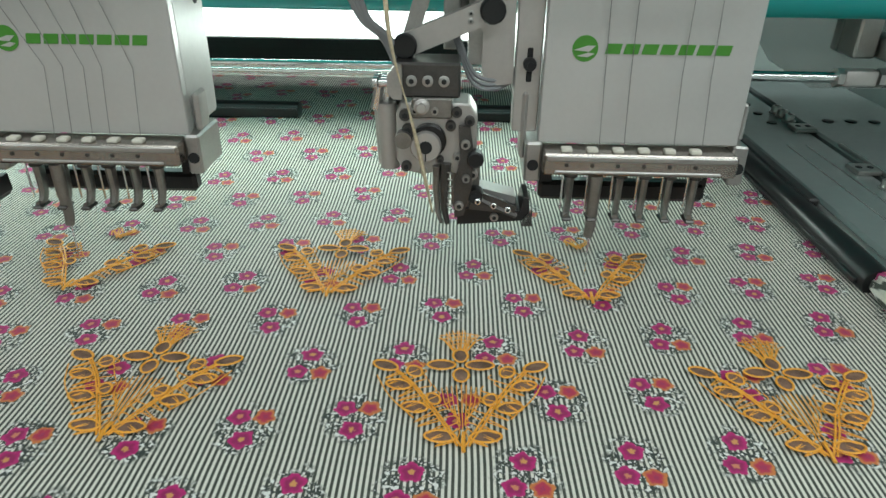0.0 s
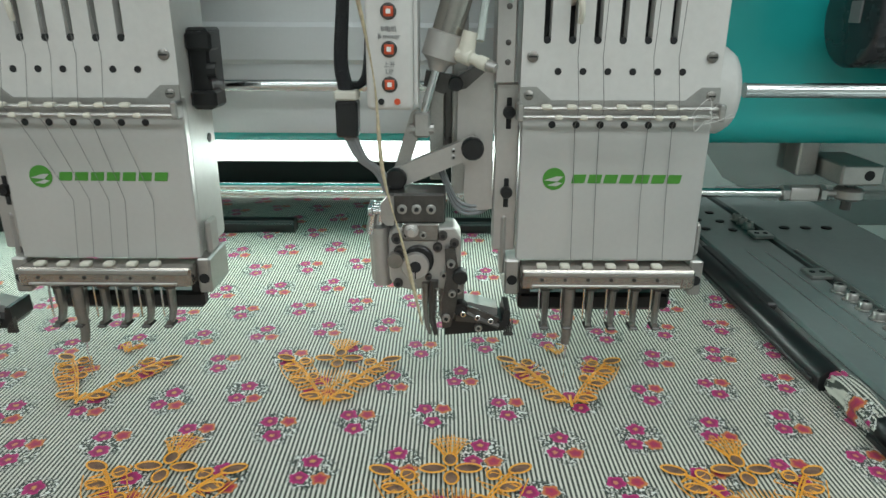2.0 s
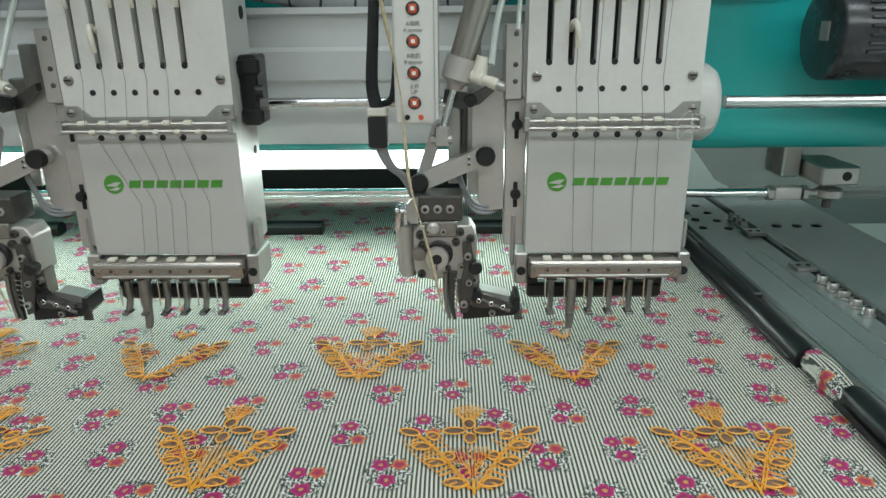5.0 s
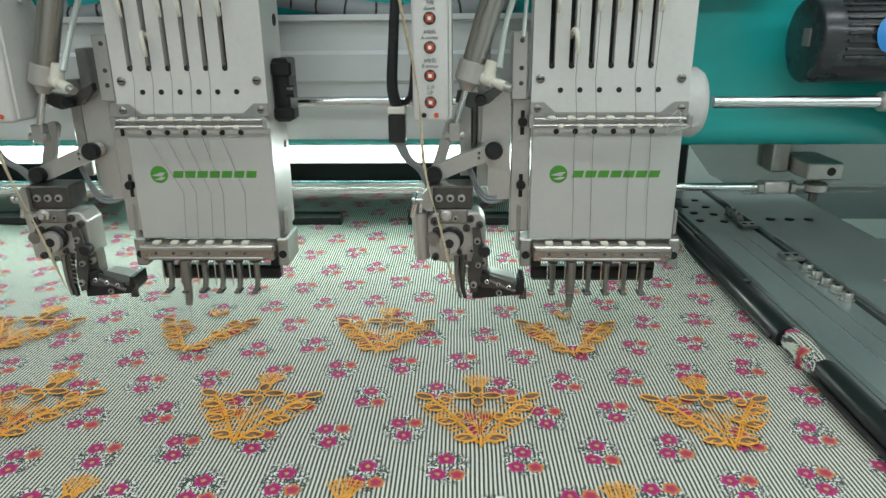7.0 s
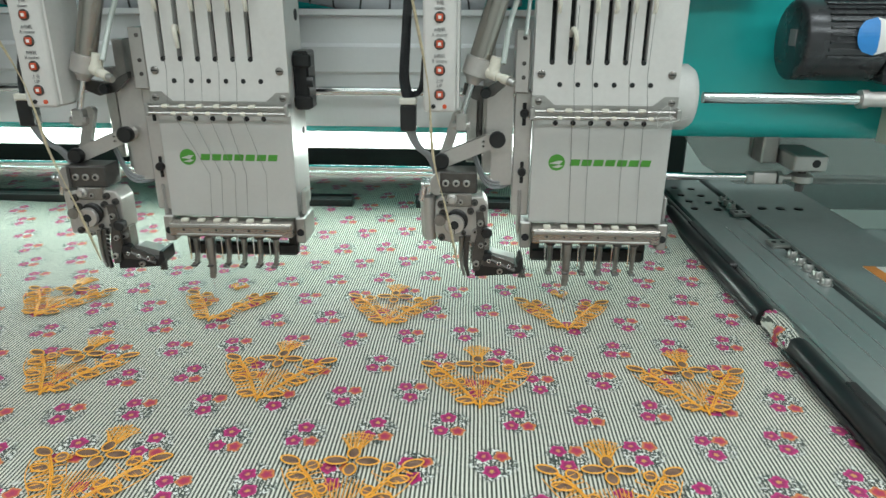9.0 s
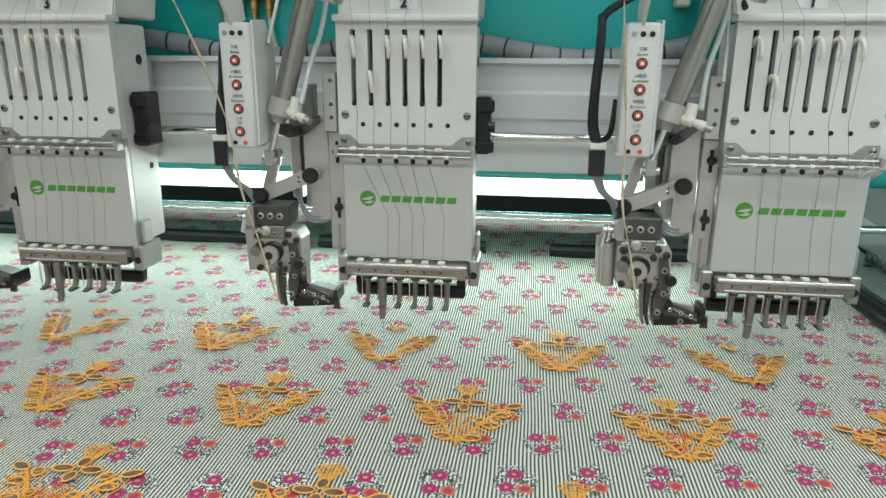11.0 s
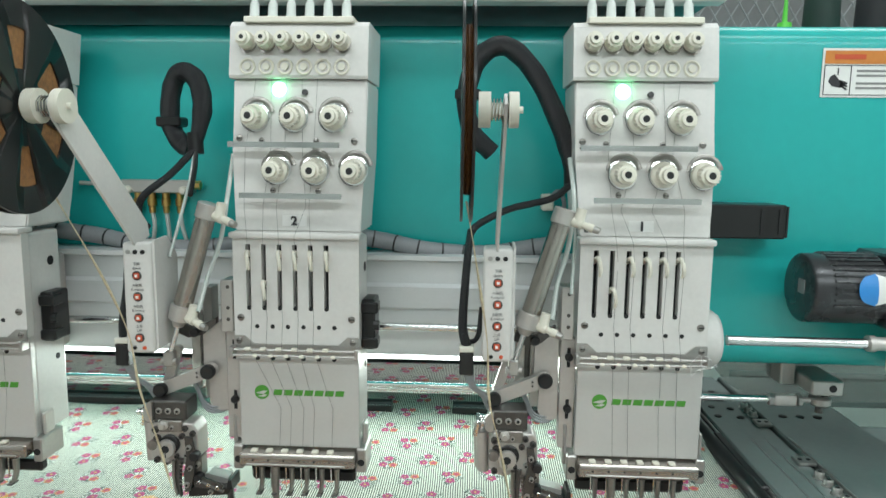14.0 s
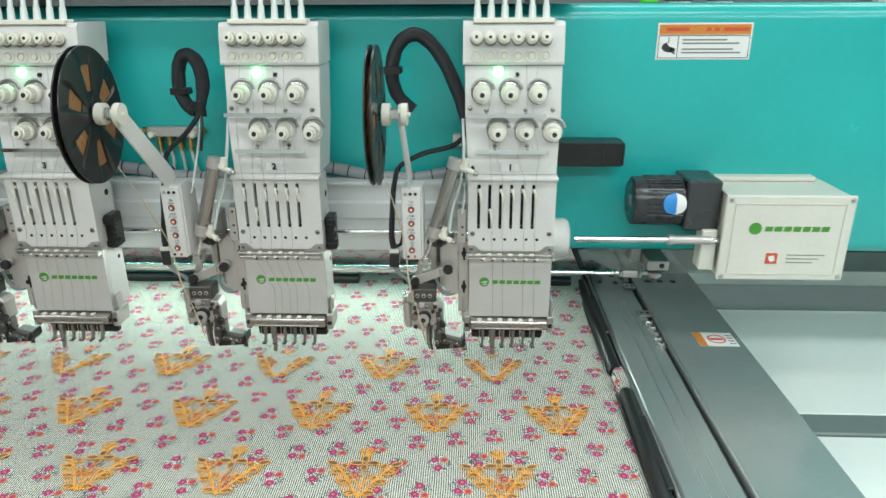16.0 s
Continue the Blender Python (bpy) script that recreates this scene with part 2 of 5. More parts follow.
def printed_cloth():
    """Fine green and white stripes with sprays of pink and orange flowers on a slanting lattice."""
    g = Graph("striped_floral_cloth")
    x, y, _ = g.split()
    M = g.math
    warp = M("MULTIPLY", M("SUBTRACT", g.noise(9.0, 2.0), 0.5), 0.004)
    xs = M("ADD", x, warp)
    stripe = M("SINE", M("MULTIPLY", xs, 2 * math.pi / 0.0033))
    stripe = g.ramp(stripe, -0.28, 0.28)
    weave = g.noise(700, 2.0)
    pale = g.mix(weave, (0.64, 0.645, 0.555), (0.78, 0.78, 0.70))
    deep = g.mix(weave, (0.026, 0.034, 0.025), (0.070, 0.082, 0.062))
    colour = g.mix(stripe, deep, pale)
    # lattice of sprays, steps (0.060, 0.010) and (0.024, 0.060)
    px, py = M("SUBTRACT", x, 0.020), M("SUBTRACT", y, -0.079)
    u = M("SUBTRACT", M("MULTIPLY", px, 17.857), M("MULTIPLY", py, 7.143))
    v = M("SUBTRACT", M("MULTIPLY", py, 17.857), M("MULTIPLY", px, 2.976))
    iu, iv = M("FLOOR", M("ADD", u, 0.5)), M("FLOOR", M("ADD", v, 0.5))
    lx = M("SUBTRACT", px, M("ADD", M("MULTIPLY", iu, 0.060), M("MULTIPLY", iv, 0.024)))
    ly = M("SUBTRACT", py, M("ADD", M("MULTIPLY", iu, 0.010), M("MULTIPLY", iv, 0.060)))
    odd = M("ABSOLUTE", M("SUBTRACT", M("MULTIPLY", M("FRACT", M("MULTIPLY", iv, 0.5)), 2.0), 0.0))
    turn = M("SUBTRACT", 1.0, M("MULTIPLY", odd, 2.0))
    tx, ty = lx, M("MULTIPLY", ly, turn)
    rad = M("SQRT", M("ADD", M("MULTIPLY", lx, lx), M("MULTIPLY", M("MULTIPLY", ly, ly), 0.75)))
    # leaf scrolls round the flowers
    scroll = g.noise(330, 1.5, 0.5)
    line = M("ABSOLUTE", M("SUBTRACT", scroll, 0.5))
    near = g.ramp(M("ADD", rad, M("MULTIPLY", M("SUBTRACT", g.noise(70, 2.0), 0.5), 0.016)), 0.0200, 0.0155)
    near = M("MULTIPLY", near, g.ramp(g.noise(150, 2.0), 0.39, 0.47))
    colour = g.mix(M("MULTIPLY", near, g.ramp(line, 0.085, 0.050)), colour, (0.028, 0.042, 0.036))
    colour = g.mix(M("MULTIPLY", near, g.ramp(scroll, 0.555, 0.595)), colour, (0.76, 0.78, 0.74))

    ragged = g.noise(310, 2.0, 0.6)

    def flower(colour, fx, fy, r, petal, heart, rim):
        dx, dy = M("SUBTRACT", tx, fx), M("SUBTRACT", ty, fy)
        d = M("SQRT", M("ADD", M("MULTIPLY", dx, dx), M("MULTIPLY", dy, dy)))
        ang = M("ARCTAN2", dy, dx)
        edge = M("MULTIPLY", r, M("ADD", 0.88, M("MULTIPLY", M("SINE", M("MULTIPLY", ang, 5.0)), 0.10)))
        share = M("ADD", M("DIVIDE", d, edge), M("MULTIPLY", M("SUBTRACT", ragged, 0.5), 0.62))
        colour = g.mix(g.ramp(share, 1.06, 0.94), colour, g.mix(g.ramp(share, 0.55, 0.85), petal, rim))
        return g.mix(g.ramp(share, 0.34, 0.22), colour, heart)

    pink, deep_pink = (0.50, 0.012, 0.165), (0.30, 0.008, 0.10)
    colour = flower(colour, -0.0005, 0.0098, 0.0076, deep_pink, (0.62, 0.30, 0.10), pink)
    colour = flower(colour, -0.0065, -0.0084, 0.0072, deep_pink, (0.60, 0.22, 0.12), pink)
    colour = flower(colour, 0.0080, -0.0090, 0.0070, (0.46, 0.030, 0.075), (0.36, 0.025, 0.09), (0.60, 0.20, 0.05))
    g.put(g.bsdf.inputs["Base Color"], colour)
    g.bsdf.inputs["Roughness"].default_value = 0.72
    g.bsdf.inputs["Sheen Weight"].default_value = 0.15
    g.bump(M("ADD", M("MULTIPLY", stripe, 0.5), weave), 0.25, 0.0004)
    return g.mat


CLOTH = printed_cloth()

# darkened green: the shade under the body is put into this colour
BACKSHADE = surface("dark_green_back_shade", (0.012, 0.03, 0.027), 0.5, vary=0.3)
CYLINDER = surface("polished_steel_tube", (0.40, 0.37, 0.34), 0.24, 0.95, vary=0.10, brushed=(1, 1, 30))
TOOL = surface("oiled_steel", (0.30, 0.285, 0.265), 0.34, 0.85, vary=0.3, scale=70)
HOSE = surface("clear_air_hose", (0.48, 0.53, 0.50), 0.2, vary=0.1)
CLAMPSTEEL = surface("polished_clamp_steel", (0.40, 0.365, 0.33), 0.24, 0.9, vary=0.2, scale=30, brushed=(1, 20, 20))
MOTORGREY = surface("dark_cast_alloy", (0.058, 0.060, 0.064), 0.28, 0.4, vary=0.2)
GUARD.node_tree.nodes["Principled BSDF"].inputs["Alpha"].default_value = 0.45
CREAM = surface("cream_enamel", (0.66, 0.645, 0.57), 0.4, vary=0.08, scale=10)


# ---- the setting ----
def slab(name, material, x0, x1, y0, y1, z0, z1, label, bevel=0.0, seg=1, category="wall"):
    bm = bmesh.new()
    box(bm, x0, x1, y0, y1, z0, z1, bevel, seg)
    ob = part(name, bm, material)
    return tagged(ob, label, category, kind="structure")


slab("floor", FLOOR, -6, 5, -5, 6, -0.1, 0, "pale green painted workshop floor", category="floor")
slab("ceiling", WALLPAINT, -6, 5, -5, 6, 3.2, 3.3, "plain pale workshop ceiling", category="ceiling")
slab("wall_north", WALLPAINT, -6, 5, 5.9, 6, 0, 3.2, "plain pale grey workshop wall")
slab("wall_south", WALLPAINT, -6, 5, -5, -4.9, 0, 3.2, "plain pale grey workshop wall")
slab("wall_west", WALLPAINT, -6, -5.9, -4.9, 5.9, 0, 3.2, "plain pale grey workshop wall")
slab("wall_east", WALLPAINT, 4.9, 5, -4.9, 5.9, 0, 3.2, "plain pale grey workshop wall")


# ---- cloth on the machine table ----
CLOTH_Z = 0.90


def cloth_height(x, y):
    h = 0.0016 * noise.noise(Vector((x * 5, y * 5, 0))) + 0.0006 * noise.noise(Vector((x * 19, y * 19, 3)))
    if y > 0.12:
        s = min((y - 0.12) / 0.36, 1)
        h += 0.020 * s * s * (3 - 2 * s)
        # small puckers where the clamps pull
        h += 0.0022 * math.sin(x * 46) * max(0.0, 1 - abs(y - 0.46) / 0.14)
    return h


def build_cloth():
    bm = bmesh.new()
    nx, ny = 230, 150
    x0, x1, y0, y1 = -2.6, 0.203, -1.15, 0.64
    grid = [[bm.verts.new((x0 + (x1 - x0) * i / nx, y0 + (y1 - y0) * j / ny, 0)) for i in range(nx + 1)] for j in range(ny + 1)]
    for row in grid:
        for v in row:
            v.co.z = cloth_height(v.co.x, v.co.y)
    for j in range(ny):
        for i in range(nx):
            bm.faces.new((grid[j][i], grid[j][i + 1], grid[j + 1][i + 1], grid[j + 1][i]))
    ob = part("embroidered_cloth", bm, CLOTH)
    for p in ob.data.polygons:
        p.use_smooth = True
    ob.location.z = CLOTH_Z
    return tagged(ob, "green and white striped cotton cloth with pink flower sprays, stretched flat", "cloth")


cloth = build_cloth()


def eyelet(bm, hole, cx, cy, rx, ry, turn):
    c, s = math.cos(radians(turn)), math.sin(radians(turn))
    ring = []
    for k in range(14):
        a = k * 2 * math.pi / 14
        # pointed ovals
        ex, ey = rx * math.cos(a), ry * math.sin(a) * (0.75 + 0.25 * abs(math.sin(a)))
        ring.append(Vector((cx + ex * c - ey * s, cy + ex * s + ey * c, 0.0021)))
    # a corded rim round a dark open centre
    rim = bmesh.new()
    sweep(rim, ring, 0.00072, 6, closed=True, flat=0.8)
    bmesh.ops.recalc_face_normals(rim, faces=rim.faces)
    centre = rim.faces.new([rim.verts.new((p.x, p.y, 0.0016)) for p in ring])
    centre.material_index = 1
    me = bpy.data.meshes.new("eyelet")
    rim.to_mesh(me)
    rim.free()
    me.materials.append(ORANGE)
    me.materials.append(HOLE)
    hole.append(me)


def motif_meshes(full):
    """A crown: two leafy arms laced with thread, and in a finished one a four-petal flower under a fan."""
    rnd = random.Random(5 if full else 6)
    bm, hole = bmesh.new(), []
    k = 0.001

    def run(points, r):
        pts = curve_points([(x * k, y * k, 0.0010 + 0.0008 * (i % 2)) for i, (x, y) in enumerate(points)], 4)
        sweep(bm, pts, r, 5)

    for side in (-1, 1):
        # leaves outside and inside each stem
        for cx, cy, rx, ry, tn in ((41, 62, 7.4, 4.0, 24), (33, 45.5, 6.8, 4.0, 14), (24, 27.5, 6.8, 4.1, 10), (11, 6.5, 7.6, 4.1, 4),
                                   (25.0, 57, 5.2, 4.0, 62), (14.5, 34, 4.6, 3.4, 66)):
            eyelet(bm, hole, cx * side * k, cy * k, rx * k, ry * k, tn * side)
        # double stem, a little wavy
        for off in (0.0, 1.7):
            run([((1 + off) * side, 1), ((9 + off) * side, 17 + rnd.uniform(-1, 1)), ((17 + off) * side, 33), ((25 + off) * side, 46 + rnd.uniform(-1, 1)), ((35 + off) * side, 60)], 0.00062)
        # lacing from the stem out to the leaves, and looser ties within
        for i in range(12):
            f = (i + 0.5) / 12
            sx, sy = (2 + 32 * f), (2 + 56 * f)
            out = sx + rnd.uniform(7.5, 10.5)
            run([(sx * side, sy), (out * side, sy - 5.5 + rnd.uniform(-1.2, 1.2)), ((sx + 1) * side, sy + 1.8)], 0.00036)
            if full or i > 6:
                inn = max(sx - rnd.uniform(7, 13), 1.5)
                run([(sx * side, sy), ((sx + inn) / 2 * side, sy + 1.5 + rnd.uniform(-1, 1)), (inn * side, sy + 5.5 + rnd.uniform(-1.5, 1.5)), ((inn + 1.5) * side, sy + 8)], 0.00034)
        run([((20 + 4) * side, 20), ((33 + 4) * side, 36), ((42 + 3) * side, 54)], 0.00042)
    run([(0, -3), (0, 4), (0.4, 10)], 0.0011)
    if full:
        for cx, cy, rx, ry in ((0, 71.5, 4.2, 6.0), (0, 54.0, 4.2, 6.0), (-10.5, 63, 7.8, 4.2), (10.5, 63, 7.8, 4.2)):
            eyelet(bm, hole, cx * k, cy * k, rx * k, ry * k, 0)
        # fan of loose loops on top
        for i in range(15):
            f = i / 14 * 2 - 1
            run([(f * 3, 75), (f * 9 + rnd.uniform(-1, 1), 86), (f * 13 + rnd.uniform(-1.5, 1.5), 97 - 7 * f * f + rnd.uniform(-2, 2))], 0.00034)
        for i in range(4):
            w = 6 + 2 * i
            run([(-w, 82 + 3.4 * i), (rnd.uniform(-1, 1), 84 + 3.4 * i), (w, 82.5 + 3.4 * i)], 0.00030)
        # long stitches down the middle
        for i in range(9):
            x = (i - 4) * 2.6
            run([(x * 0.45, 12 + abs(x) * 1.2), (x * 0.8, 30), (x, 47 - abs(x) * 0.3)], 0.00034)
    else:
        for i in range(12):
            a = rnd.uniform(0, 6.3)
            run([(rnd.uniform(-4, 4), 76 + rnd.uniform(-4, 4)), (8 * math.cos(a), 83 + 7 * math.sin(a)), (9 * math.cos(a + 0.8), 84 + 8 * math.sin(a + 0.8))], 0.00045)
    bmesh.ops.recalc_face_normals(bm, faces=bm.faces)
    me = bpy.data.meshes.new("motif")
    bm.to_mesh(me)
    bm.free()
    me.materials.append(ORANGE)
    return me, hole


FULL, OPEN = motif_meshes(True), motif_meshes(False)


def add_motif(meshes, x, y, turn):
    ob = new("embroidered_motif", meshes[0])
    ob.parent = cloth
    ob.matrix_basis = pose(x, y, 0.0012 + cloth_height(x, y + 0.04), 0, 0, turn) @ Matrix.Diagonal((1.17, 1.14, 1, 1))
    ob["label"] = "raised orange thread crown with open eyelets"
    ob["kind"] = "stuff"
    for me in meshes[1]:
        new("eyelet", me).parent = ob


for i in range(11):
    x = -0.024 - 0.2 * i
    add_motif(FULL if i % 2 else OPEN, x, -0.036, -1)
for row, (x, y) in enumerate(((0.079, -0.192), (-0.021, -0.347), (0.079, -0.502), (-0.021, -0.657))):
    for i in range(11):
        add_motif(FULL, x - 0.2 * i, y, 1.5 * math.sin(i * 2.1 + row))


# table, bed frame and rails under and beside the cloth
def machine_table():
    t = thing("machine_table", -1.2, -0.3, 0, "flat grey machine table under the stretched cloth", "table")
    bm = bmesh.new()
    box(bm, -1.4, 1.424, -0.84, 0.84, 0.855, 0.889, 0.003)
    part("tabletop", bm, RAIL, t)
    for x in (-1.3, -0.4, 0.5, 1.3):
        for y in (-0.75, 0.75):
            bm = bmesh.new()
            box(bm, x - 0.04, x + 0.04, y - 0.04, y + 0.04, 0, 0.855, 0.004)
            part("leg", bm, RAIL, t)
    return t


machine_table()


def side_rail():
    t = thing("frame_rail", 0.335, 0, 0.915, "grey-green enamelled steel frame rail with a slot and bolts", "rail")
    z = 0.0
    bm = bmesh.new()
    box(bm, -0.112, -0.024, -1.1, 0.62, z - 0.03, z, 0.003)
    inner = part("inner_plate", bm, RAIL, t)
    bm = bmesh.new()
    box(bm, -0.016, 0.135, -1.1, 0.62, z - 0.03, z + 0.001, 0.003)
    part("outer_plate", bm, RAIL, t)
    bm = bmesh.new()
    box(bm, -0.024, -0.016, -1.1, 0.62, z - 0.028, z - 0.008)
    part("slot", bm, DARK, t)
    bm = bmesh.new()
    box(bm, -0.0165, -0.012, -1.1, 0.30, z + 0.0005, z + 0.0045, 0.001)
    part("slot_lip", bm, STEEL, t)
    for y in (0.217, 0.363):
        bm = bmesh.new()
        box(bm, -0.043, -0.017, y - 0.013, y + 0.013, z, z + 0.005, 0.001)
        b = part("guide_block", bm, STEEL, inner, "bright steel guide block")
        bm = bmesh.new()
        for dx in (-0.036, -0.024):
            cyl(bm, (dx, y, z + 0.005), (dx, y, z + 0.0056), 0.0034, seg=10)
        part("screw_hole", bm, DARK, b)
    for y in (0.169, 0.145, 0.122, 0.098, 0.075, 0.44, 0.42, 0.40):
        bm = bmesh.new()
        lathe(bm, (-0.031, y, z), (0, 0, 1), ((0, 0.0086), (0.0014, 0.0088), (0.0018, 0.0066), (0.0085, 0.0064), (0.0095, 0.0056)), 14)
        b = smooth(part("bolt", bm, STEEL, inner))
        bm = bmesh.new()
        cyl(bm, (-0.031, y, z + 0.0094), (-0.031, y, z + 0.0099), 0.0032, seg=6)
        part("socket", bm, DARK, b)
    for dx, y in ((-0.092, 0.479), (-0.061, 0.523), (-0.057, 0.478), (-0.058, 0.433), (-0.089, 0.44), (-0.093, 0.395), (-0.056, 0.391), (-0.09, 0.53)):
        bm = bmesh.new()
        cyl(bm, (dx, y, z), (dx, y, z + 0.0012), 0.006, seg=12)
        part("bolt_hole", bm, DARK, inner)
    for dx in (0.02, 0.05, 0.08):
        bm = bmesh.new()
        cyl(bm, (dx, 0.40, z + 0.001), (dx, 0.40, z + 0.002), 0.007, seg=12)
        part("bolt_hole", bm, DARK, t)
    # score lines
    for dx in (-0.075, -0.052):
        bm = bmesh.new()
        box(bm, dx, dx + 0.0012, -1.1, 0.3, z, z + 0.0004)
        part("edge_line", bm, STEEL, inner)
    return t


side_rail()


def rail_sticker():
    t = thing("warning_sticker", 0.418, 0.108, 0.9162, "white warning sticker with an orange edge and a round sign", "sticker")
    bm = bmesh.new()
    box(bm, -0.038, 0.038, -0.028, 0.028, 0, 0.0006)
    part("paper", bm, PAPER, t)
    bm = bmesh.new()
    box(bm, -0.038, -0.022, -0.028, 0.028, 0.0006, 0.0011)
    part("orange_edge", bm, ORANGEINK, t)
    bm = bmesh.new()
    ring = [Vector((0.002 + 0.016 * math.cos(a * math.pi / 10), 0.016 * math.sin(a * math.pi / 10), 0.001)) for a in range(20)]
    sweep(bm, ring, 0.0018, 4, closed=True, flat=0.3)
    box(bm, -0.010, 0.014, -0.004, 0.004, 0.0007, 0.0012)
    part("round_sign", bm, RED, t)
    bm = bmesh.new()
    for k in range(4):
        box(bm, 0.023, 0.035, -0.02 + k * 0.011, -0.016 + k * 0.011, 0.0007, 0.0011)
    part("text_bar", bm, GREYINK, t)


rail_sticker()


def edge_clamp(y0, y1, x, label, lean=0.0):
    """A split black tube that holds the cloth on the frame's edge."""
    t = thing("cloth_clamp", x, (y0 + y1) / 2, 0.908, label, "clamp", "cloth clamps")
    h = (y1 - y0) / 2
    bm = bmesh.new()
    sweep(bm, [Vector((lean * s, s * h, 0.0)) for s in (-1, -0.98, 0, 0.98, 1)], lambda f: 0.0128 if 0.01 < f < 0.99 else 0.0118, 16)
    smooth(part("sleeve", bm, BLACK, t))
    bm = bmesh.new()
    box(bm, 0.004, 0.016, -h * 0.35, h * 0.55, 0.006, 0.0135, 0.002)
    part("clip_bar", bm, BLACK, t)
    bm = bmesh.new()
    box(bm, -0.0150, -0.0118, -h * 0.97, h * 0.97, -0.004, 0.001, 0.0008)
    part("lip", bm, BLACK, t)
    return t


edge_clamp(-0.012, 0.40, 0.199, "glossy black clamp tube along the cloth edge")
edge_clamp(-0.46, -0.078, 0.200, "glossy black clamp tube along the cloth edge", 0.003)
edge_clamp(-0.98, -0.50, 0.201, "glossy black clamp tube along the cloth edge")


def gathered_cloth():
    """The free edge of the cloth, bunched into soft folds between two clamps."""
    bm = bmesh.new()
    rings, n = [], 72
    for k in range(15):
        f = k / 14
        y = -0.048 + 0.082 * f
        pinch = 0.82 + 0.30 * math.sin(math.pi * f)
        row = []
        for q in range(n):
            a = q * 2 * math.pi / n
            r = (0.0112 + 0.0004 * math.sin(11 * a + 1.5 * math.sin(3 * f)) + 0.0010 * math.sin(5 * a + 4 * f)) * pinch
            row.append(bm.verts.new((r * math.cos(a) + 0.004 * f, y, r * math.sin(a))))
        rings.append(row)
    for a, b in zip(rings, rings[1:]):
        for q in range(n):
            bm.faces.new((a[q], a[(q + 1) % n], b[(q + 1) % n], b[q]))
    ob = smooth(part("cloth_roll", bm, CLOTH), 80)
    ob.location = (0.200, -0.037, 0.909)
    return tagged(ob, "gathered striped cloth showing between two clamp tubes", "cloth")


gathered_cloth()
# added rod that draws the bright highlight along the rail plate's chamfer
bm = bmesh.new()
cyl(bm, (0.2195, -1.1, 0.909), (0.2195, 0.5, 0.909), 0.0036, seg=12)
tagged(smooth(part("edge_highlight_rod", bm, STEEL)), "thin steel rod standing in for the highlight on the rail's chamfered edge", "rod")


def back_clamp(x0, x1):
    t = thing("cloth_clamp", (x0 + x1) / 2, 0.378, CLOTH_Z + 0.0225, "short black clamp tube across the back of the cloth", "clamp", "cloth clamps")
    h = (x1 - x0) / 2
    bm = bmesh.new()
    cyl(bm, (-h, 0, 0), (h, 0, 0), 0.0125, seg=14)
    smooth(part("sleeve", bm, BLACK, t))
    bm = bmesh.new()
    box(bm, -h * 0.99, h * 0.99, -0.013, -0.008, -0.006, 0.006, 0.001)
    part("clip_bar", bm, BLACK, t)


for x0, x1 in ((-0.62, -0.332), (-0.225, 0.17), (-1.02, -0.73), (-1.42, -1.13), (-1.82, -1.53)):
    back_clamp(x0, x1)

for y, z, r in ((0.220, 1.017, 0.0042), (0.229, 1.0075, 0.0050)):
    bm = bmesh.new()
    cyl(bm, (-2.6, y, z), (0.055, y, z), r, seg=14)
    tagged(smooth(part("guide_rod", bm, CHROME)), "long bright steel guide rod behind the cloth", "rod", "guide rods")
MACHINE = thing("embroidery_machine", 0, 0, 0, "long teal enamelled embroidery machine body with rounded edges", "embroidery machine")
# added dark panel where only shade lies behind the cloth
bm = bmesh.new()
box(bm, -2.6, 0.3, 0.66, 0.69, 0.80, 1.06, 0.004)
part("back_shade_panel", bm, BACKSHADE, MACHINE, "dark green panel standing in for the shade behind the cloth")

# side bed: pale sheets between grey cross bars
for k, (y0, y1) in enumerate(((0.032, 0.495), (-0.40, -0.040), (-0.95, -0.46))):
    bm = bmesh.new()
    box(bm, 0.48, 2.2, y0, y1, 0.785, 0.80, 0.002)
    tagged(part("table_sheet", bm, SHEET), "pale laminate sheet in the side bed of the machine", "table sheet", "side bed sheets")
for k, (y0, y1) in enumerate(((0.50, 0.655), (-0.036, 0.028), (-0.455, -0.405))):
    bm = bmesh.new()
    box(bm, 0.48, 2.2, y0, y1, 0.74, 0.803, 0.003)
    tagged(part("cross_bar", bm, RAIL), "grey-green steel cross bar of the side bed", "bar", "side bed bars")
t = thing("bed_frame", 1.3, 0, 0, "grey-green steel frame carrying the side bed", "frame")
for x in (-0.7, 0.8):
    for y in (-0.8, 0.5):
        bm = bmesh.new()
        box(bm, x - 0.03, x + 0.03, y - 0.03, y + 0.03, 0, 0.74, 0.003)
        part("leg", bm, RAIL, t)
bm = bmesh.new()
box(bm, 0.38, 2.2, 0.66, 0.72, 0.84, 0.90, 0.004)
tagged(part("back_rail", bm, RAIL), "grey-green steel rail along the back of the bed", "rail")
bm = bmesh.new()
box(bm, 0.38, 2.2, 0.655, 0.66, 0.90, 0.907)
tagged(part("back_rail_lip", bm, DARK), "thin black strip on the back rail", "strip")


# ---- the long machine body ----
bm = bmesh.new()
box(bm, -3.0, 1.7, 0.175, 0.56, 1.072, 1.540, 0.028, 5)
smooth(part("body_shell", bm, GREEN, MACHINE), 30)
for x in (1.55, -2.85):
    bm = bmesh.new()
    box(bm, x - 0.1, x + 0.1, 0.22, 0.52, 0, 1.08, 0.01)
    part("end_leg", bm, GREEN, MACHINE)


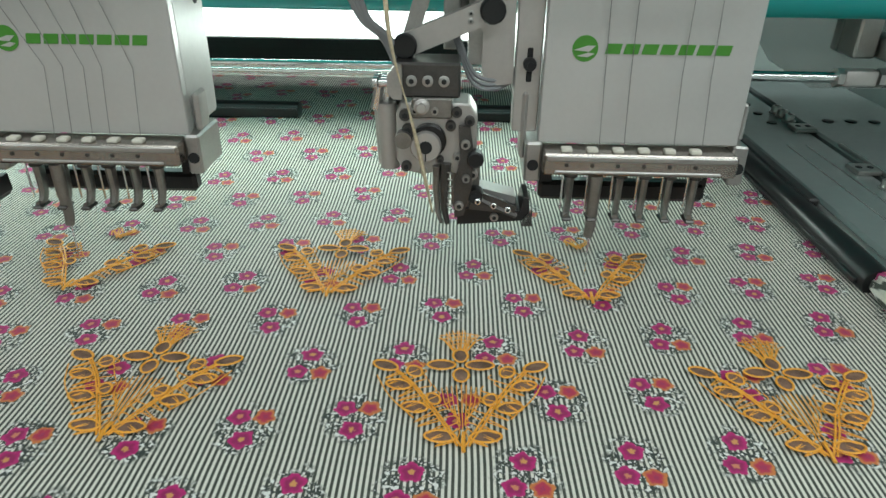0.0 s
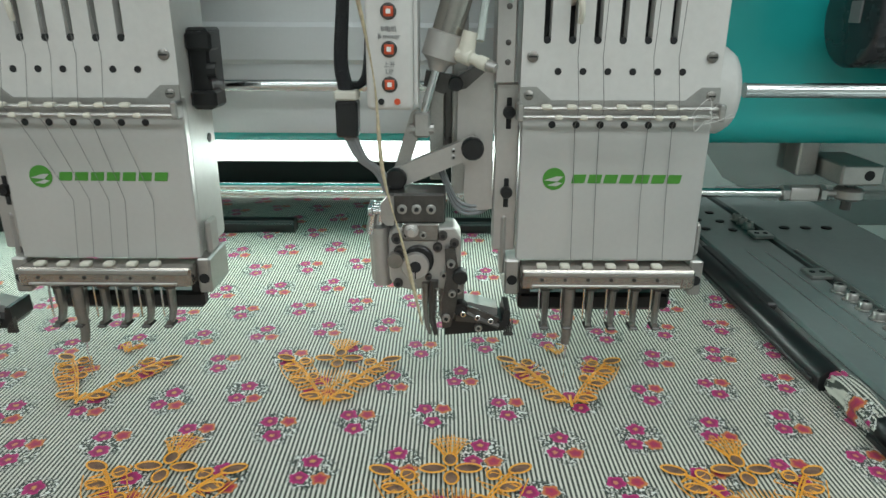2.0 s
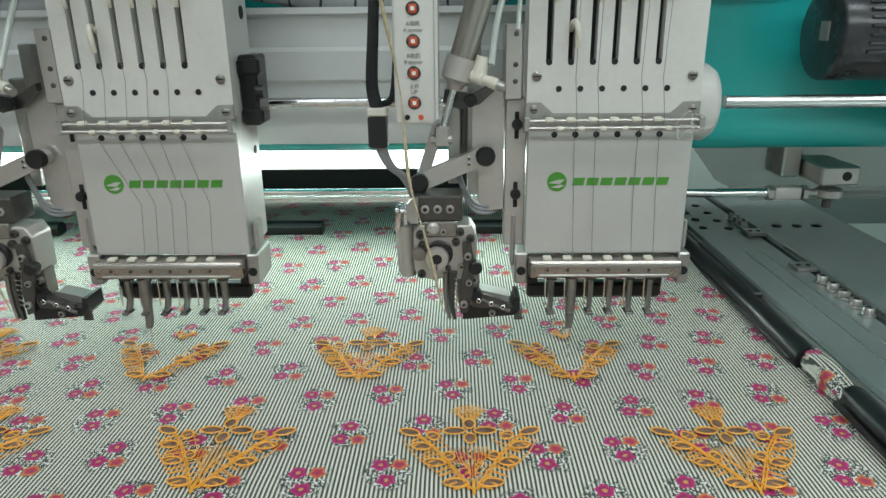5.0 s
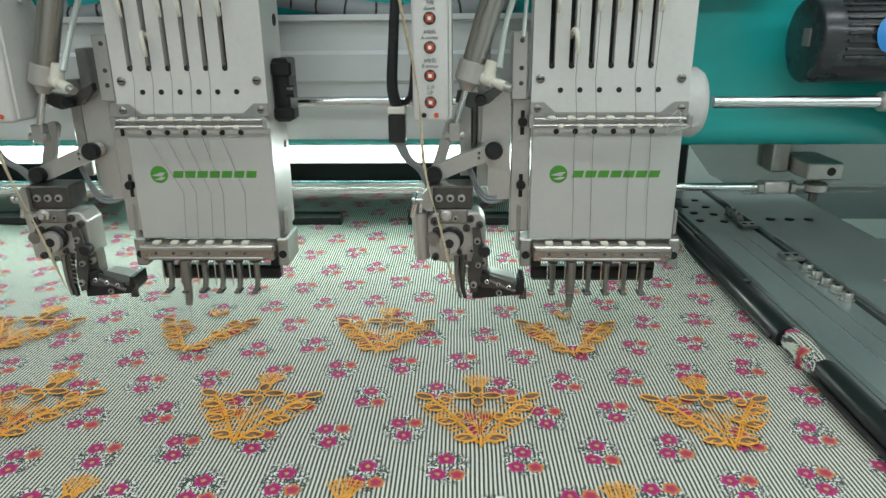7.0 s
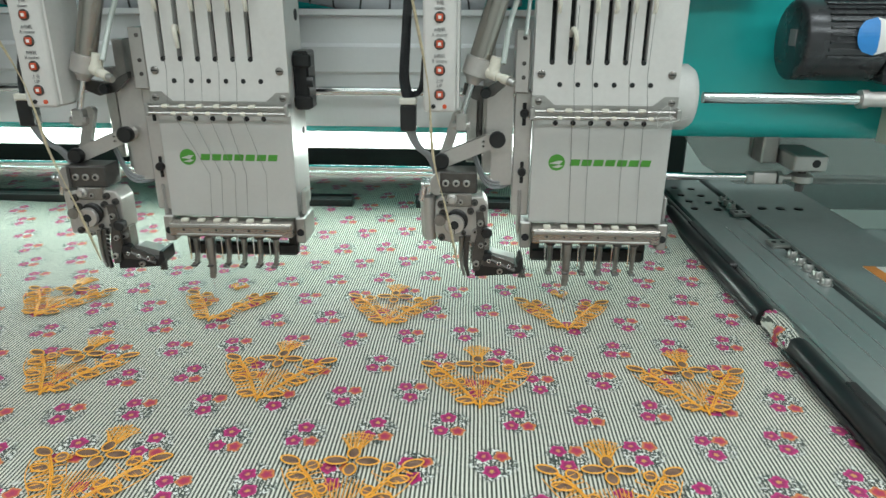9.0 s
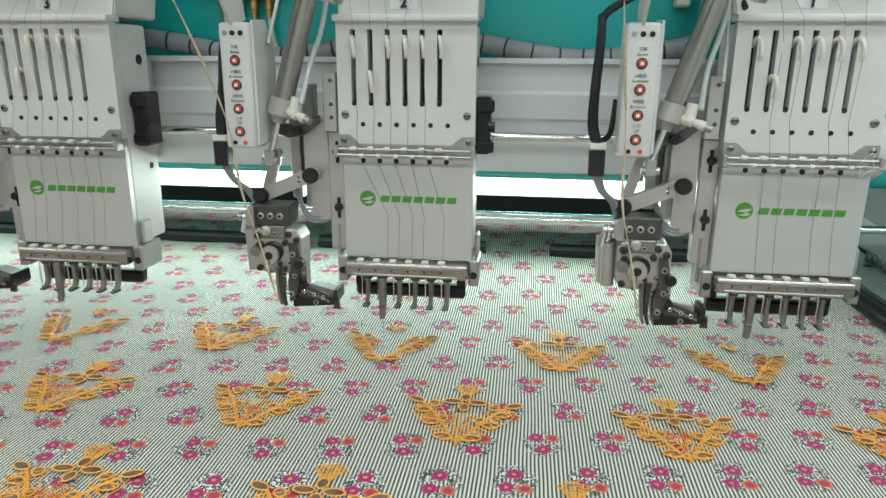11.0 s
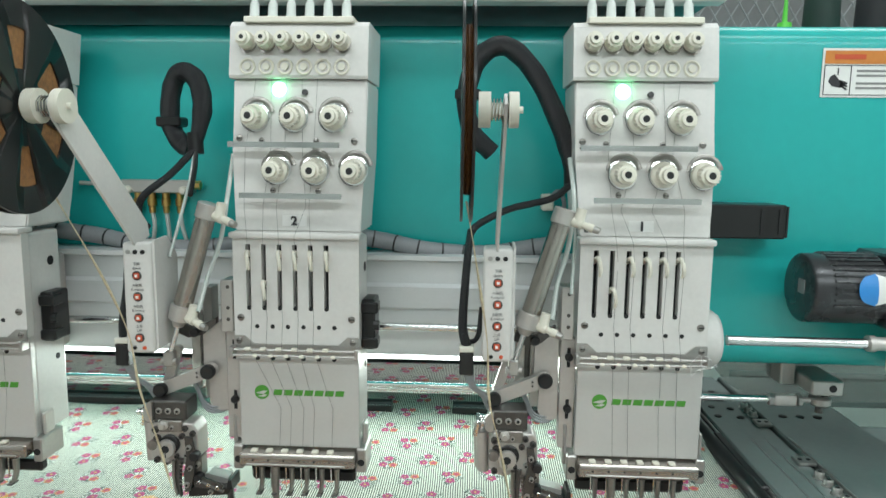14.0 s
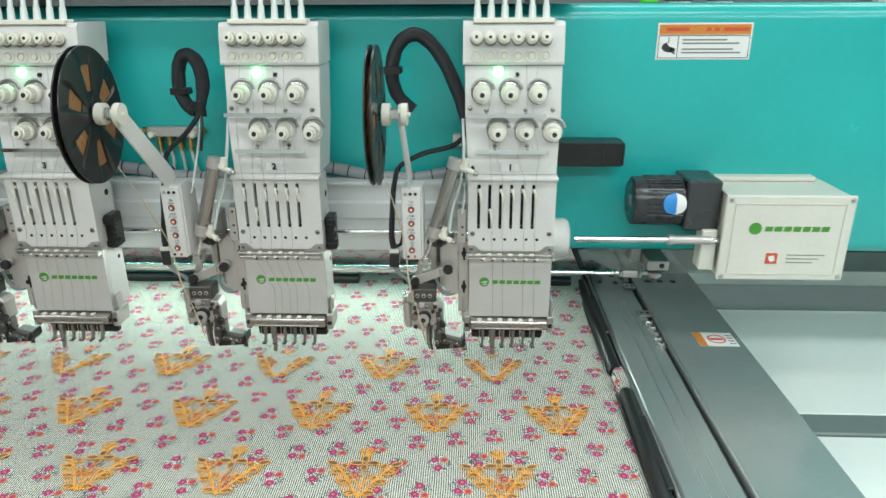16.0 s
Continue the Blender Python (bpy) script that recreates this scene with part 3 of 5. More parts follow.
def head_beam():
    t = thing("head_beam", -1.45, 0.12, 1.094, "white anodised aluminium beam with ledges carrying the heads", "beam")
    prof = [(0, 0), (0.0, 0.062), (-0.004, 0.066), (-0.004, 0.094), (0.004, 0.098), (0.004, 0.128), (-0.004, 0.130), (-0.004, 0.136), (0.05, 0.136), (0.05, 0.0)]
    bm = bmesh.new()
    side_prism(bm, prof, -1.55, 1.50)
    part("profile", bm, BEAM, t)
    bm = bmesh.new()
    cyl(bm, (-1.55, -0.028, 0.046), (1.44, -0.028, 0.046), 0.0052, seg=12)
    smooth(part("shift_rod", bm, CHROME, t))
    return t


head_beam()

bm = bmesh.new()
box(bm, -1.50, 1.48, -0.006, 0.0, -0.015, 0.021, 0.002)
strip = thing("strip_lamp", -1.45, 0.338, 1.038, "glowing white strip lamp under the machine body", "lamp")
part("diffuser", bm, STRIP, strip)
bm = bmesh.new()
box(bm, -1.51, 1.49, 0.0005, 0.020, -0.018, 0.034, 0.002)
part("holder", bm, WHITE, strip)


def conduit():
    t = thing("corrugated_conduit", -1.5, 0.15, 1.242, "grey corrugated cable conduit sagging along the beam", "conduit")
    pts = []
    for i in range(0, 181):
        x = -1.4 + 2.82 * i / 180
        wx = x - 1.5
        sag = 0.012 * math.cos((wx + 0.2) / 0.4 * 2 * math.pi)
        pts.append(Vector((x, 0.004 * math.sin(i), -sag)))
    bm = bmesh.new()
    sweep(bm, pts, 0.0115, 10)
    smooth(part("hose", bm, GREY, t))
    bm = bmesh.new()
    for i in range(2, 180, 2):
        p, d = pts[i], (pts[i + 1] - pts[i - 1]).normalized()
        cyl(bm, p - d * 0.0012 + Vector((0, 0, 0)), p + d * 0.0012, 0.0123, seg=10)
    tagged(part("spiral_ridge", bm, BLACK, t), kind="stuff")


conduit()


# ---- embroidery heads ----
Z0 = 0.95  # the heads' base, just above the cloth


def P(name, bm, material, parent, label="", soft=True):
    """A part built in the machine's own heights, moved down to its thing's base."""
    bmesh.ops.translate(bm, vec=(0, 0, -Z0), verts=bm.verts)
    ob = part(name, bm, material, parent, label)
    return smooth(ob) if soft else ob


def screw(parent, x, y, z, r=0.0034, material=None):
    bm = bmesh.new()
    lathe(bm, (x, y, z), (0, -1, 0), ((0, r), (0.0012, r), (0.0018, r * 0.75)), 12)
    s = P("screw", bm, material or TOOL, parent)
    bm = bmesh.new()
    box(bm, x - r * 0.7, x + r * 0.7, y - 0.0024, y - 0.0017, z - r * 0.14, z + r * 0.14)
    P("screw_slot", bm, DARK, s, soft=False)
    return s


SLOTS = [-0.054 + 0.0183 * k for k in range(6)]


def tension_knob(parent, x, z, r=0.0134, length=0.033):
    y = 0.012
    bm = bmesh.new()
    lathe(bm, (x, y, z), (0, -1, 0), ((0.003, r * 0.98), (0.0045, r * 1.08), (0.010, r * 1.08), (0.0115, r * 0.95), (0.0125, r * 0.78), (0.0150, r * 0.78),
                                        (0.0160, r * 0.84), (length - 0.006, r * 0.76), (length - 0.0055, r * 0.60), (length, r * 0.54)), 22)
    knob = P("tension_knob", bm, PLASTIC, parent, "ribbed ivory plastic tension knob")
    bm = bmesh.new()
    lathe(bm, (x, y - length, z), (0, -1, 0), ((-0.002, r * 0.30), (0.0004, r * 0.30)), 10)
    P("knob_bore", bm, DARK, knob)
    bm = bmesh.new()
    for k in range(18):
        a = k * math.pi / 9
        ca, sa = math.cos(a), math.sin(a)
        cyl(bm, (x + r * 0.86 * ca, y - 0.0165, z + r * 0.86 * sa), (x + r * 0.79 * ca, y - length + 0.0055, z + r * 0.79 * sa), 0.0010, seg=5)
    P("knob_ribs", bm, PLASTIC, knob, soft=False)
    bm = bmesh.new()
    lathe(bm, (x, y, z), (0, -1, 0), ((0, r * 1.05), (0.003, r * 1.24), (0.0036, r * 0.9)), 20)
    P("tension_disc", bm, CHROME, knob)
    # crescent check-spring plate
    bm = bmesh.new()
    arc = [Vector((x + 0.002 + r * 1.34 * math.cos(a), y - 0.0015, z + 0.0025 + r * 1.34 * math.sin(a))) for a in [radians(10 + 14 * k) for k in range(13)]]
    sweep(bm, arc, 0.0030, 6, flat=0.35, up=(0, 1, 0))
    P("spring_plate", bm, TOOL, knob)
    bm = bmesh.new()
    arc = [Vector((x + r * 1.25 * math.cos(a), y - 0.006, z + r * 1.25 * math.sin(a))) for a in [radians(150 + 12 * k) for k in range(11)]]
    sweep(bm, arc, 0.0004, 5)
    P("check_spring", bm, DARKSTEEL, knob)
    return knob


def lean_back(t):
    """The housing above the ledge leans back from the needle plane."""
    edge = 1.272 - Z0
    for ob in t.children_recursive:
        if ob.name.startswith("number") and not ob.name.startswith("number_plate"):
            continue
        for v in ob.data.vertices:
            if v.co.z > edge:
                v.co.y += 0.17 * (v.co.z - edge)
                v.co.z = edge + (v.co.z - edge) * 1.03


def embroidery_head(number):
    t = thing("embroidery_unit", 0, 0, Z0, "white six-needle embroidery head with ivory tension knobs, numbered " + str(number), "embroidery head", "embroidery heads")
    # casting behind the plates
    bm = bmesh.new()
    box(bm, -0.068, 0.073, 0.013, 0.076, 1.010, 1.264, 0.004, 2)
    body = P("casting", bm, WHITE, t, soft=False)
    bm = bmesh.new()
    box(bm, -0.050, 0.054, 0.0765, 0.1175, 1.100, 1.226, 0.003)
    P("mounting_bracket", bm, ALLOY, body, soft=False)
    # flat dark plate: its colour paints the shade seen through the slots
    bm = bmesh.new()
    box(bm, -0.060, 0.045, 0.0115, 0.0135, 1.178, 1.260)
    P("slot_shade_plate", bm, DARK, body, soft=False)
    # slotted plate
    bm = bmesh.new()
    edges = [-0.072] + [e for q in SLOTS for e in (q - 0.0027, q + 0.0027)] + [0.0755]
    pierced_plate(bm, edges, [1.139, 1.182, 1.257, 1.2645], [(2 * k + 1, 1) for k in range(6)], 0.0, 0.012)
    plate = P("slotted_plate", bm, WHITE, t, "white enamelled plate with six tall slots", soft=False)
    for x in SLOTS:
        bm = bmesh.new()
        cyl(bm, (x + 0.009, -0.0004, 1.160), (x + 0.009, 0.002, 1.160), 0.0026, seg=12)
        P("thread_hole", bm, DARK, plate)
        bm = bmesh.new()
        cyl(bm, (x, -0.0002, 1.182), (x, 0.003, 1.182), 0.0027, seg=12)
        P("slot_end", bm, DARK, plate)
    for x in (-0.064, 0.067):
        screw(plate, x, 0.0, 1.1705, 0.0042)
    bm = bmesh.new()
    box(bm, -0.0745, 0.0775, -0.007, 0.02, 1.2645, 1.2715, 0.0022, 2)
    P("ledge", bm, WHITE, t)
    # take-up levers
    for k, x in enumerate(SLOTS):
        low = 0.035 if k == 1 else 0.0
        bm = bmesh.new()
        pts = curve_points([(x, 0.010, 1.243 - low), (x + 0.0005, -0.004, 1.249 - low), (x + 0.002, -0.011, 1.246 - low), (x + 0.0035, -0.012, 1.236 - low), (x + 0.003, -0.009, 1.229 - low)], 4)
        sweep(bm, pts, lambda f: 0.0028 - 0.0007 * f, 8)
        P("take_up_lever", bm, PLASTIC, t)
    # trim plate, rods and beads of the thread guide
    bm = bmesh.new()
    prism(bm, [(-0.0725, 1.149), (-0.060, 1.149), (-0.049, 1.1395), (0.051, 1.1395), (0.062, 1.149), (0.0757, 1.149), (0.0757, 1.127), (-0.0725, 1.127)], -0.0022, -0.0002)
    trim = P("trim_plate", bm, STEEL, t, "grey steel trim plate", soft=False)
    for x in (-0.066, 0.069):
        screw(trim, x, -0.0022, 1.143, 0.0036)
    for z, y in ((1.1345, -0.0105), (1.1285, -0.0125)):
        bm = bmesh.new()
        cyl(bm, (-0.073, y, z), (0.0765, y, z), 0.0016, seg=8)
        P("guide_rod", bm, STEEL, t)
    for x in (-0.0725, 0.0745):
        bm = bmesh.new()
        box(bm, x - 0.0025, x + 0.0025, -0.0145, -0.0005, 1.1255, 1.138, 0.001)
        P("rod_holder", bm, STEEL, t, soft=False)
    for x in SLOTS:
        bm = bmesh.new()
        box(bm, x - 0.0035, x + 0.0045, -0.0135, -0.007, 1.1335, 1.1375, 0.0018, 2)
        P("guide_bead", bm, PLASTIC, t)
        bm = bmesh.new()
        box(bm, x + 0.0065, x + 0.0125, -0.0155, -0.010, 1.1262, 1.1302, 0.0018, 2)
        P("guide_bead", bm, PLASTIC, t)
    # lower panel
    bm = bmesh.new()
    box(bm, -0.0695, 0.0745, 0.004, 0.0125, 1.011, 1.139, 0.0008)
    panel = P("front_panel", bm, PANEL, t, "satin aluminium front panel with a green mark", soft=False)
    for x in SLOTS:
        bm = bmesh.new()
        cyl(bm, (x + 0.0075, 0.0036, 1.1205), (x + 0.0075, 0.006, 1.1205), 0.0028, seg=12)
        P("thread_hole", bm, DARK, panel)
    bm = bmesh.new()
    cyl(bm, (-0.0425, 0.0034, 1.0785), (-0.0425, 0.0042, 1.0785), 0.0088, seg=24)
    mark = P("round_mark", bm, LOGO, panel, "green round mark", soft=False)
    bm = bmesh.new()
    prism(bm, [(-0.050, 1.0775), (-0.041, 1.0805), (-0.0355, 1.0805), (-0.040, 1.0765)], 0.0028, 0.0034)
    prism(bm, [(-0.0475, 1.0735), (-0.0400, 1.0760), (-0.0360, 1.0752), (-0.0405, 1.0728)], 0.0028, 0.0034)
    P("mark_stroke", bm, PANEL, mark, soft=False)
    for k in range(7):
        x = -0.0288 + k * 0.0124
        bm = bmesh.new()
        # plain slanted block
        prism(bm, [(x, 1.0752), (x + 0.0100, 1.0752), (x + 0.0114, 1.0820), (x + 0.0014, 1.0820)], 0.0034, 0.0042)
        P("mark_bar", bm, LOGO, panel, soft=False)
    # needle clamp
    bm = bmesh.new()
    box(bm, -0.0665, 0.0715, -0.0135, 0.012, 0.9925, 1.0085, 0.0015)
    clamp = P("needle_clamp", bm, CLAMPSTEEL, t, "bright steel needle clamp bar", soft=False)
    bm = bmesh.new()
    box(bm, -0.0645, 0.0695, -0.0150, -0.0133, 1.0035, 1.0075, 0.0006)
    box(bm, -0.058, 0.060, -0.0150, -0.0133, 0.9945, 0.9965, 0.0006)
    P("clamp_rib", bm, STEEL, clamp, soft=False)
    for x in SLOTS:
        bm = bmesh.new()
        lathe(bm, (x + 0.004, -0.0133, 1.0005), (0, -1, 0), ((0, 0.0017), (0.001, 0.0014)), 8)
        P("clamp_screw", bm, DARKSTEEL, clamp)
        bm = bmesh.new()
        box(bm, x, x + 0.008, -0.011, -0.003, 1.0085, 1.0118, 0.0014, 2)
        P("guide_bead", bm, PLASTIC, clamp)
    for x0, x1 in ((-0.0785, -0.0665), (0.0715, 0.0825)):
        bm = bmesh.new()
        box(bm, x0, x1, 0.0, 0.045, 0.982, 1.012, 0.0015)
        lug = P("side_lug", bm, STEEL, t, soft=False)
        bm = bmesh.new()
        xm = (x0 + x1) / 2
        cyl(bm, (xm, -0.0008, 0.995), (xm, 0.004, 0.995), 0.0042, seg=14)
        P("lug_bore", bm, DARK, lug)
    bm = bmesh.new()
    box(bm, 0.0765, 0.0815, 0.012, 0.032, 1.012, 1.040, 0.002)
    P("side_bracket", bm, ALLOY, t, soft=False)
    bm = bmesh.new()
    box(bm, -0.082, -0.0775, 0.012, 0.032, 0.995, 1.046, 0.002)
    P("side_bracket", bm, ALLOY, t, soft=False)
    # presser feet and the working needle
    for k, x in enumerate(SLOTS):
        x += 0.010
        bm = bmesh.new()
        sweep(bm, curve_points([(x, 0.002, 0.993), (x, 0.002, 0.978), (x, 0.001, 0.966), (x - 0.001, -0.003, 0.9575), (x - 0.002, -0.008, 0.957)], 3), lambda f: 0.0058 - 0.0022 * f, 8, flat=0.6)
        foot = P("presser_foot", bm, TOOL, t)
        bm = bmesh.new()
        box(bm, x - 0.0050, x + 0.0026, -0.011, 0.003, 0.9548, 0.9574, 0.0011)
        P("foot_sole", bm, DARKSTEEL, foot, soft=False)
        bm = bmesh.new()
        cyl(bm, (x - 0.006, -0.003, 0.993), (x - 0.006, -0.003, 0.962), 0.0008, seg=6)
        P("needle", bm, CHROME, t)
        bm = bmesh.new()
        lathe(bm, (x, 0.001, 0.992), (0, 0, -1), ((0, 0.0056), (0.005, 0.0056), (0.006, 0.004)), 12)
        P("needle_collar", bm, DARKSTEEL, t)
    bm = bmesh.new()
    x = -0.026
    sweep(bm, [Vector((x, -0.004, 0.990)), Vector((x, -0.004, 0.965)), Vector((x, -0.004, 0.948)), Vector((x - 0.001, -0.005, 0.940))], lambda f: 0.0052 - 0.0018 * f, 10)
    P("needle_bar", bm, TOOL, t, "lowered steel needle bar")
    bm = bmesh.new()
    cyl(bm, (x, -0.005, 0.942), (x, -0.006, 0.9025), 0.0009, 0.0003, seg=6)
    P("needle", bm, CHROME, t)
    bm = bmesh.new()
    box(bm, -0.064, 0.066, 0.022, 0.036, 0.958, 0.974, 0.003)
    for x0, x1 in ((-0.064, -0.054), (0.056, 0.066)):
        box(bm, x0, x1, 0.024, 0.034, 0.970, 0.992)
    P("hook_bar", bm, BLACK, t, "black bar behind the needles", soft=False)
    # tension housing
    bm = bmesh.new()
    prism(bm, [(-0.0725, 1.2705), (0.0755, 1.2705), (0.0765, 1.30), (0.0795, 1.36), (0.080, 1.443), (-0.0795, 1.443), (-0.078, 1.36), (-0.0735, 1.30)], 0.012, 0.098)
    bmesh.ops.bevel(bm, geom=list(bm.edges), offset=0.002, segments=2, affect="EDGES")
    house = P("tension_housing", bm, WHITE, t, "white tension housing")
    bm = bmesh.new()
    side_prism(bm, [(0.006, 1.4435), (0.004, 1.447), (0.004, 1.502), (0.010, 1.508), (0.098, 1.508), (0.098, 1.4435)], -0.0825, 0.081)
    cap = P("housing_cap", bm, WHITE, t, "white cap with a row of thread guides", soft=False)
    bm = bmesh.new()
    box(bm, -0.066, 0.064, 0.0, 0.03, 1.506, 1.513, 0.001)
    P("guide_comb", bm, PLASTIC, cap, soft=False)
    for k in range(6):
        x = -0.0605 + 0.0222 * k
        bm = bmesh.new()
        tip = Vector((x - 0.0005, -0.016, 1.486))
        lathe(bm, (x, 0.006, 1.484), tip - Vector((x, 0.006, 1.484)), ((0, 0.0085), (0.002, 0.0102), (0.006, 0.0102), (0.007, 0.0080), (0.009, 0.0080), (0.010, 0.0096), (0.021, 0.0086), (0.0215, 0.0066), (0.0260, 0.0058)), 18)
        kn = P("small_knob", bm, PLASTIC, cap, "small ivory tension knob")
        bm = bmesh.new()
        ax = (tip - Vector((x, 0.006, 1.484))).normalized()
        lathe(bm, Vector((x, 0.006, 1.484)) + ax * 0.0255, ax, ((0, 0.0026), (0.0009, 0.0026)), 10)
        P("knob_bore", bm, DARK, kn)
        bm = bmesh.new()
        for q in range(14):
            a = q * math.pi / 7
            rim = Vector((math.cos(a), 0, math.sin(a)))
            cyl(bm, Vector((x, 0.006, 1.484)) + ax * 0.0105 + rim * 0.0094, Vector((x, 0.006, 1.484)) + ax * 0.0208 + rim * 0.0085, 0.0008, seg=5)
        P("knob_ribs", bm, PLASTIC, kn, soft=False)
        bm = bmesh.new()
        lathe(bm, (x, 0.006, 1.4815), (0, -1, 0.1), ((0, 0.0094), (0.0035, 0.0108), (0.004, 0.007)), 16)
        P("tension_disc", bm, TOOL, kn)
        bm = bmesh.new()
        ring = [Vector((x + 0.0082 * math.cos(a), 0.003, 1.4565 + 0.0082 * math.sin(a))) for a in [q * math.pi / 9 for q in range(18)]]
        sweep(bm, ring, 0.0016, 6, closed=True)
        cyl(bm, (x, 0.005, 1.4565), (x, 0.001, 1.4565), 0.0045, 0.004, seg=14)
        P("guide_wheel", bm, PLASTIC, cap)
        bm = bmesh.new()
        cyl(bm, (x + 0.001, 0.02, 1.511), (x + 0.001, 0.02, 1.532), 0.0062, 0.0052, seg=12)
        sweep(bm, curve_points([(x + 0.001, 0.02, 1.530), (x, 0.024, 1.56), (x - 0.006, 0.04, 1.61), (x - 0.02, 0.07, 1.70)], 4), 0.0040, 8)
        P("thread_tube", bm, TUBE, cap, "milky plastic thread tube")
    bm = bmesh.new()
    lathe(bm, (-0.0245, 0.0125, 1.4315), (0, -1, 0), ((0, 0.0085), (0.003, 0.008), (0.006, 0.006), (0.008, 0.0025)), 16)
    P("signal_lamp", bm, LED, house, "glowing green signal lamp")
    bm = bmesh.new()
    cyl(bm, (0.0065, 0.0135, 1.4285), (0.0065, 0.008, 1.4285), 0.0034, seg=12)
    P("toggle", bm, BLACK, house)
    for x, z in ((-0.0510, 1.400), (-0.0055, 1.400), (0.0410, 1.400), (-0.0245, 1.3405), (0.0210, 1.3405), (0.0665, 1.3405)):
        tension_knob(house, x, z)
    for z, x0, x1 in ((1.3685, -0.0755, 0.053), (1.3125, -0.0605, 0.057)):
        bm = bmesh.new()
        box(bm, x0, x1, -0.013, -0.0045, z - 0.0008, z + 0.0008)
        box(bm, x0, x1, -0.0135, -0.0125, z - 0.003, z + 0.0030)
        box(bm, x0 + 0.03, x0 + 0.034, -0.012, 0.0125, z - 0.002, z + 0.001)
        box(bm, x1 - 0.034, x1 - 0.030, -0.012, 0.0125, z - 0.002, z + 0.001)
        P("guide_shelf", bm, CHROME, house, soft=False)
        for x in (x0 + 0.032, x1 - 0.032):
            screw(house, x, 0.0115, z + 0.005, 0.0035)
    screw(house, -0.070, 0.0115, 1.376, 0.004)
    screw(house, 0.066, 0.0115, 1.374, 0.004)
    bm = bmesh.new()
    box(bm, -0.0165, 0.012, 0.0112, 0.0122, 1.2775, 1.2895)
    plate = P("number_plate", bm, PAPER, house, soft=False)
    lettering("number", str(number), 0.0145, INK, plate, pose(-0.002, 0.0110, 1.2835 - Z0, 90, 0, 0), bold=0.04)
    # side of the casting
    bm = bmesh.new()
    cyl(bm, (0.0728, 0.055, 1.225), (0.0737, 0.055, 1.225), 0.006, seg=14)
    P("side_hole", bm, DARK, body)
    bm = bmesh.new()
    cyl(bm, (0.0728, 0.058, 1.10), (0.0737, 0.058, 1.10), 0.004, seg=14)
    P("side_hole", bm, DARK, body)
    # threads down the front
    rnd = random.Random(number)
    for k, x in enumerate(SLOTS):
        if rnd.random() < 0.15:
            continue
        drift = rnd.uniform(0.004, 0.03) if number % 2 == 0 else rnd.uniform(-0.002, 0.004)
        xb = min(x + 0.006 + drift, 0.06)
        pts = [Vector((x + 0.0035, -0.0125, 1.236)), Vector((x + 0.004, -0.004, 1.17)), Vector((x + 0.005, -0.0150, 1.1345)), Vector((x + 0.006, 0.0, 1.120)), Vector((xb, 0.002, 1.06)), Vector((xb, -0.007, 1.011))]
        bm = bmesh.new()
        sweep(bm, pts, 0.00026, 4)
        P("thread", bm, THREAD, t)
        bm = bmesh.new()
        sweep(bm, [Vector((x + 0.002, 0.0095, 1.443)), Vector((x + rnd.uniform(-0.01, 0.01), 0.0105, 1.36)), Vector((x + rnd.uniform(-0.01, 0.01), 0.0105, 1.30)), Vector((x + 0.002, -0.0085, 1.268)), Vector((x + 0.0035, -0.0125, 1.246))], 0.00022, 4)
        P("thread", bm, THREAD, t)
    if number == 1:
        bm = bmesh.new()
        lathe(bm, (0.074, 0.07, 1.140), (1, 0, 0), ((0, 0.036), (0.028, 0.036), (0.035, 0.031), (0.037, 0.024), (0.037, 0.0)), 28)
        P("end_cap", bm, WHITE, t, "round white end cap")
        bm = bmesh.new()
        for s in range(3):
            pts = [Vector((0.050 + rnd.uniform(0, 0.02), -0.016 - rnd.uniform(0, 0.006), 1.131 + rnd.uniform(-0.012, 0.012))) for _ in range(4)]
            sweep(bm, curve_points(pts + [Vector((0.075 + rnd.uniform(0, 0.012), -0.012, 1.130 + rnd.uniform(-0.004, 0.004)))], 6), 0.00028, 4)
        P("loose_thread", bm, WHITETHREAD, t, "tangle of loose white thread")
    else:
        bm = bmesh.new()
        box(bm, 0.0738, 0.090, 0.028, 0.062, 1.127, 1.189, 0.002)
        box(bm, 0.0738, 0.094, 0.024, 0.045, 1.172, 1.186, 0.002)
        box(bm, 0.0738, 0.094, 0.024, 0.045, 1.129, 1.142, 0.002)
        cyl(bm, (0.088, 0.03, 1.157), (0.095, 0.03, 1.157), 0.006, seg=10)
        P("rod_clamp", bm, BLACK, t, "black plastic rod clamp", soft=False)
    lean_back(t)
    return t


HEADS = []
for number in range(1, 6):
    h = embroidery_head(number)
    h.location.x = -0.4 * (number - 1)
    HEADS.append(h)


# ---- cording devices beside the heads ----
def link(bm, a, b, w, y0, y1):
    """A flat bar with round ends in the upright plane."""
    (ax, az), (bx, bz) = a, b
    d = math.atan2(bz - az, bx - ax)
    out = [(bx + w * math.cos(d + radians(q)), bz + w * math.sin(d + radians(q))) for q in range(-90, 91, 30)]
    out += [(ax + w * math.cos(d + radians(q)), az + w * math.sin(d + radians(q))) for q in range(90, 271, 30)]
    prism(bm, out, y0, y1)


def stud(parent, x, y, z, r, length, material, name="bolt", bore=True):
    bm = bmesh.new()
    lathe(bm, (x, y, z), (0, -1, 0), ((0, r), (length * 0.8, r), (length, r * 0.85)), 14)
    s = P(name, bm, material, parent)
    if bore:
        bm = bmesh.new()
        cyl(bm, (x, y - length + 0.0002, z), (x, y - length - 0.0006, z), r * 0.5, seg=6)
        P("socket", bm, DARK, s, soft=False)
    return s


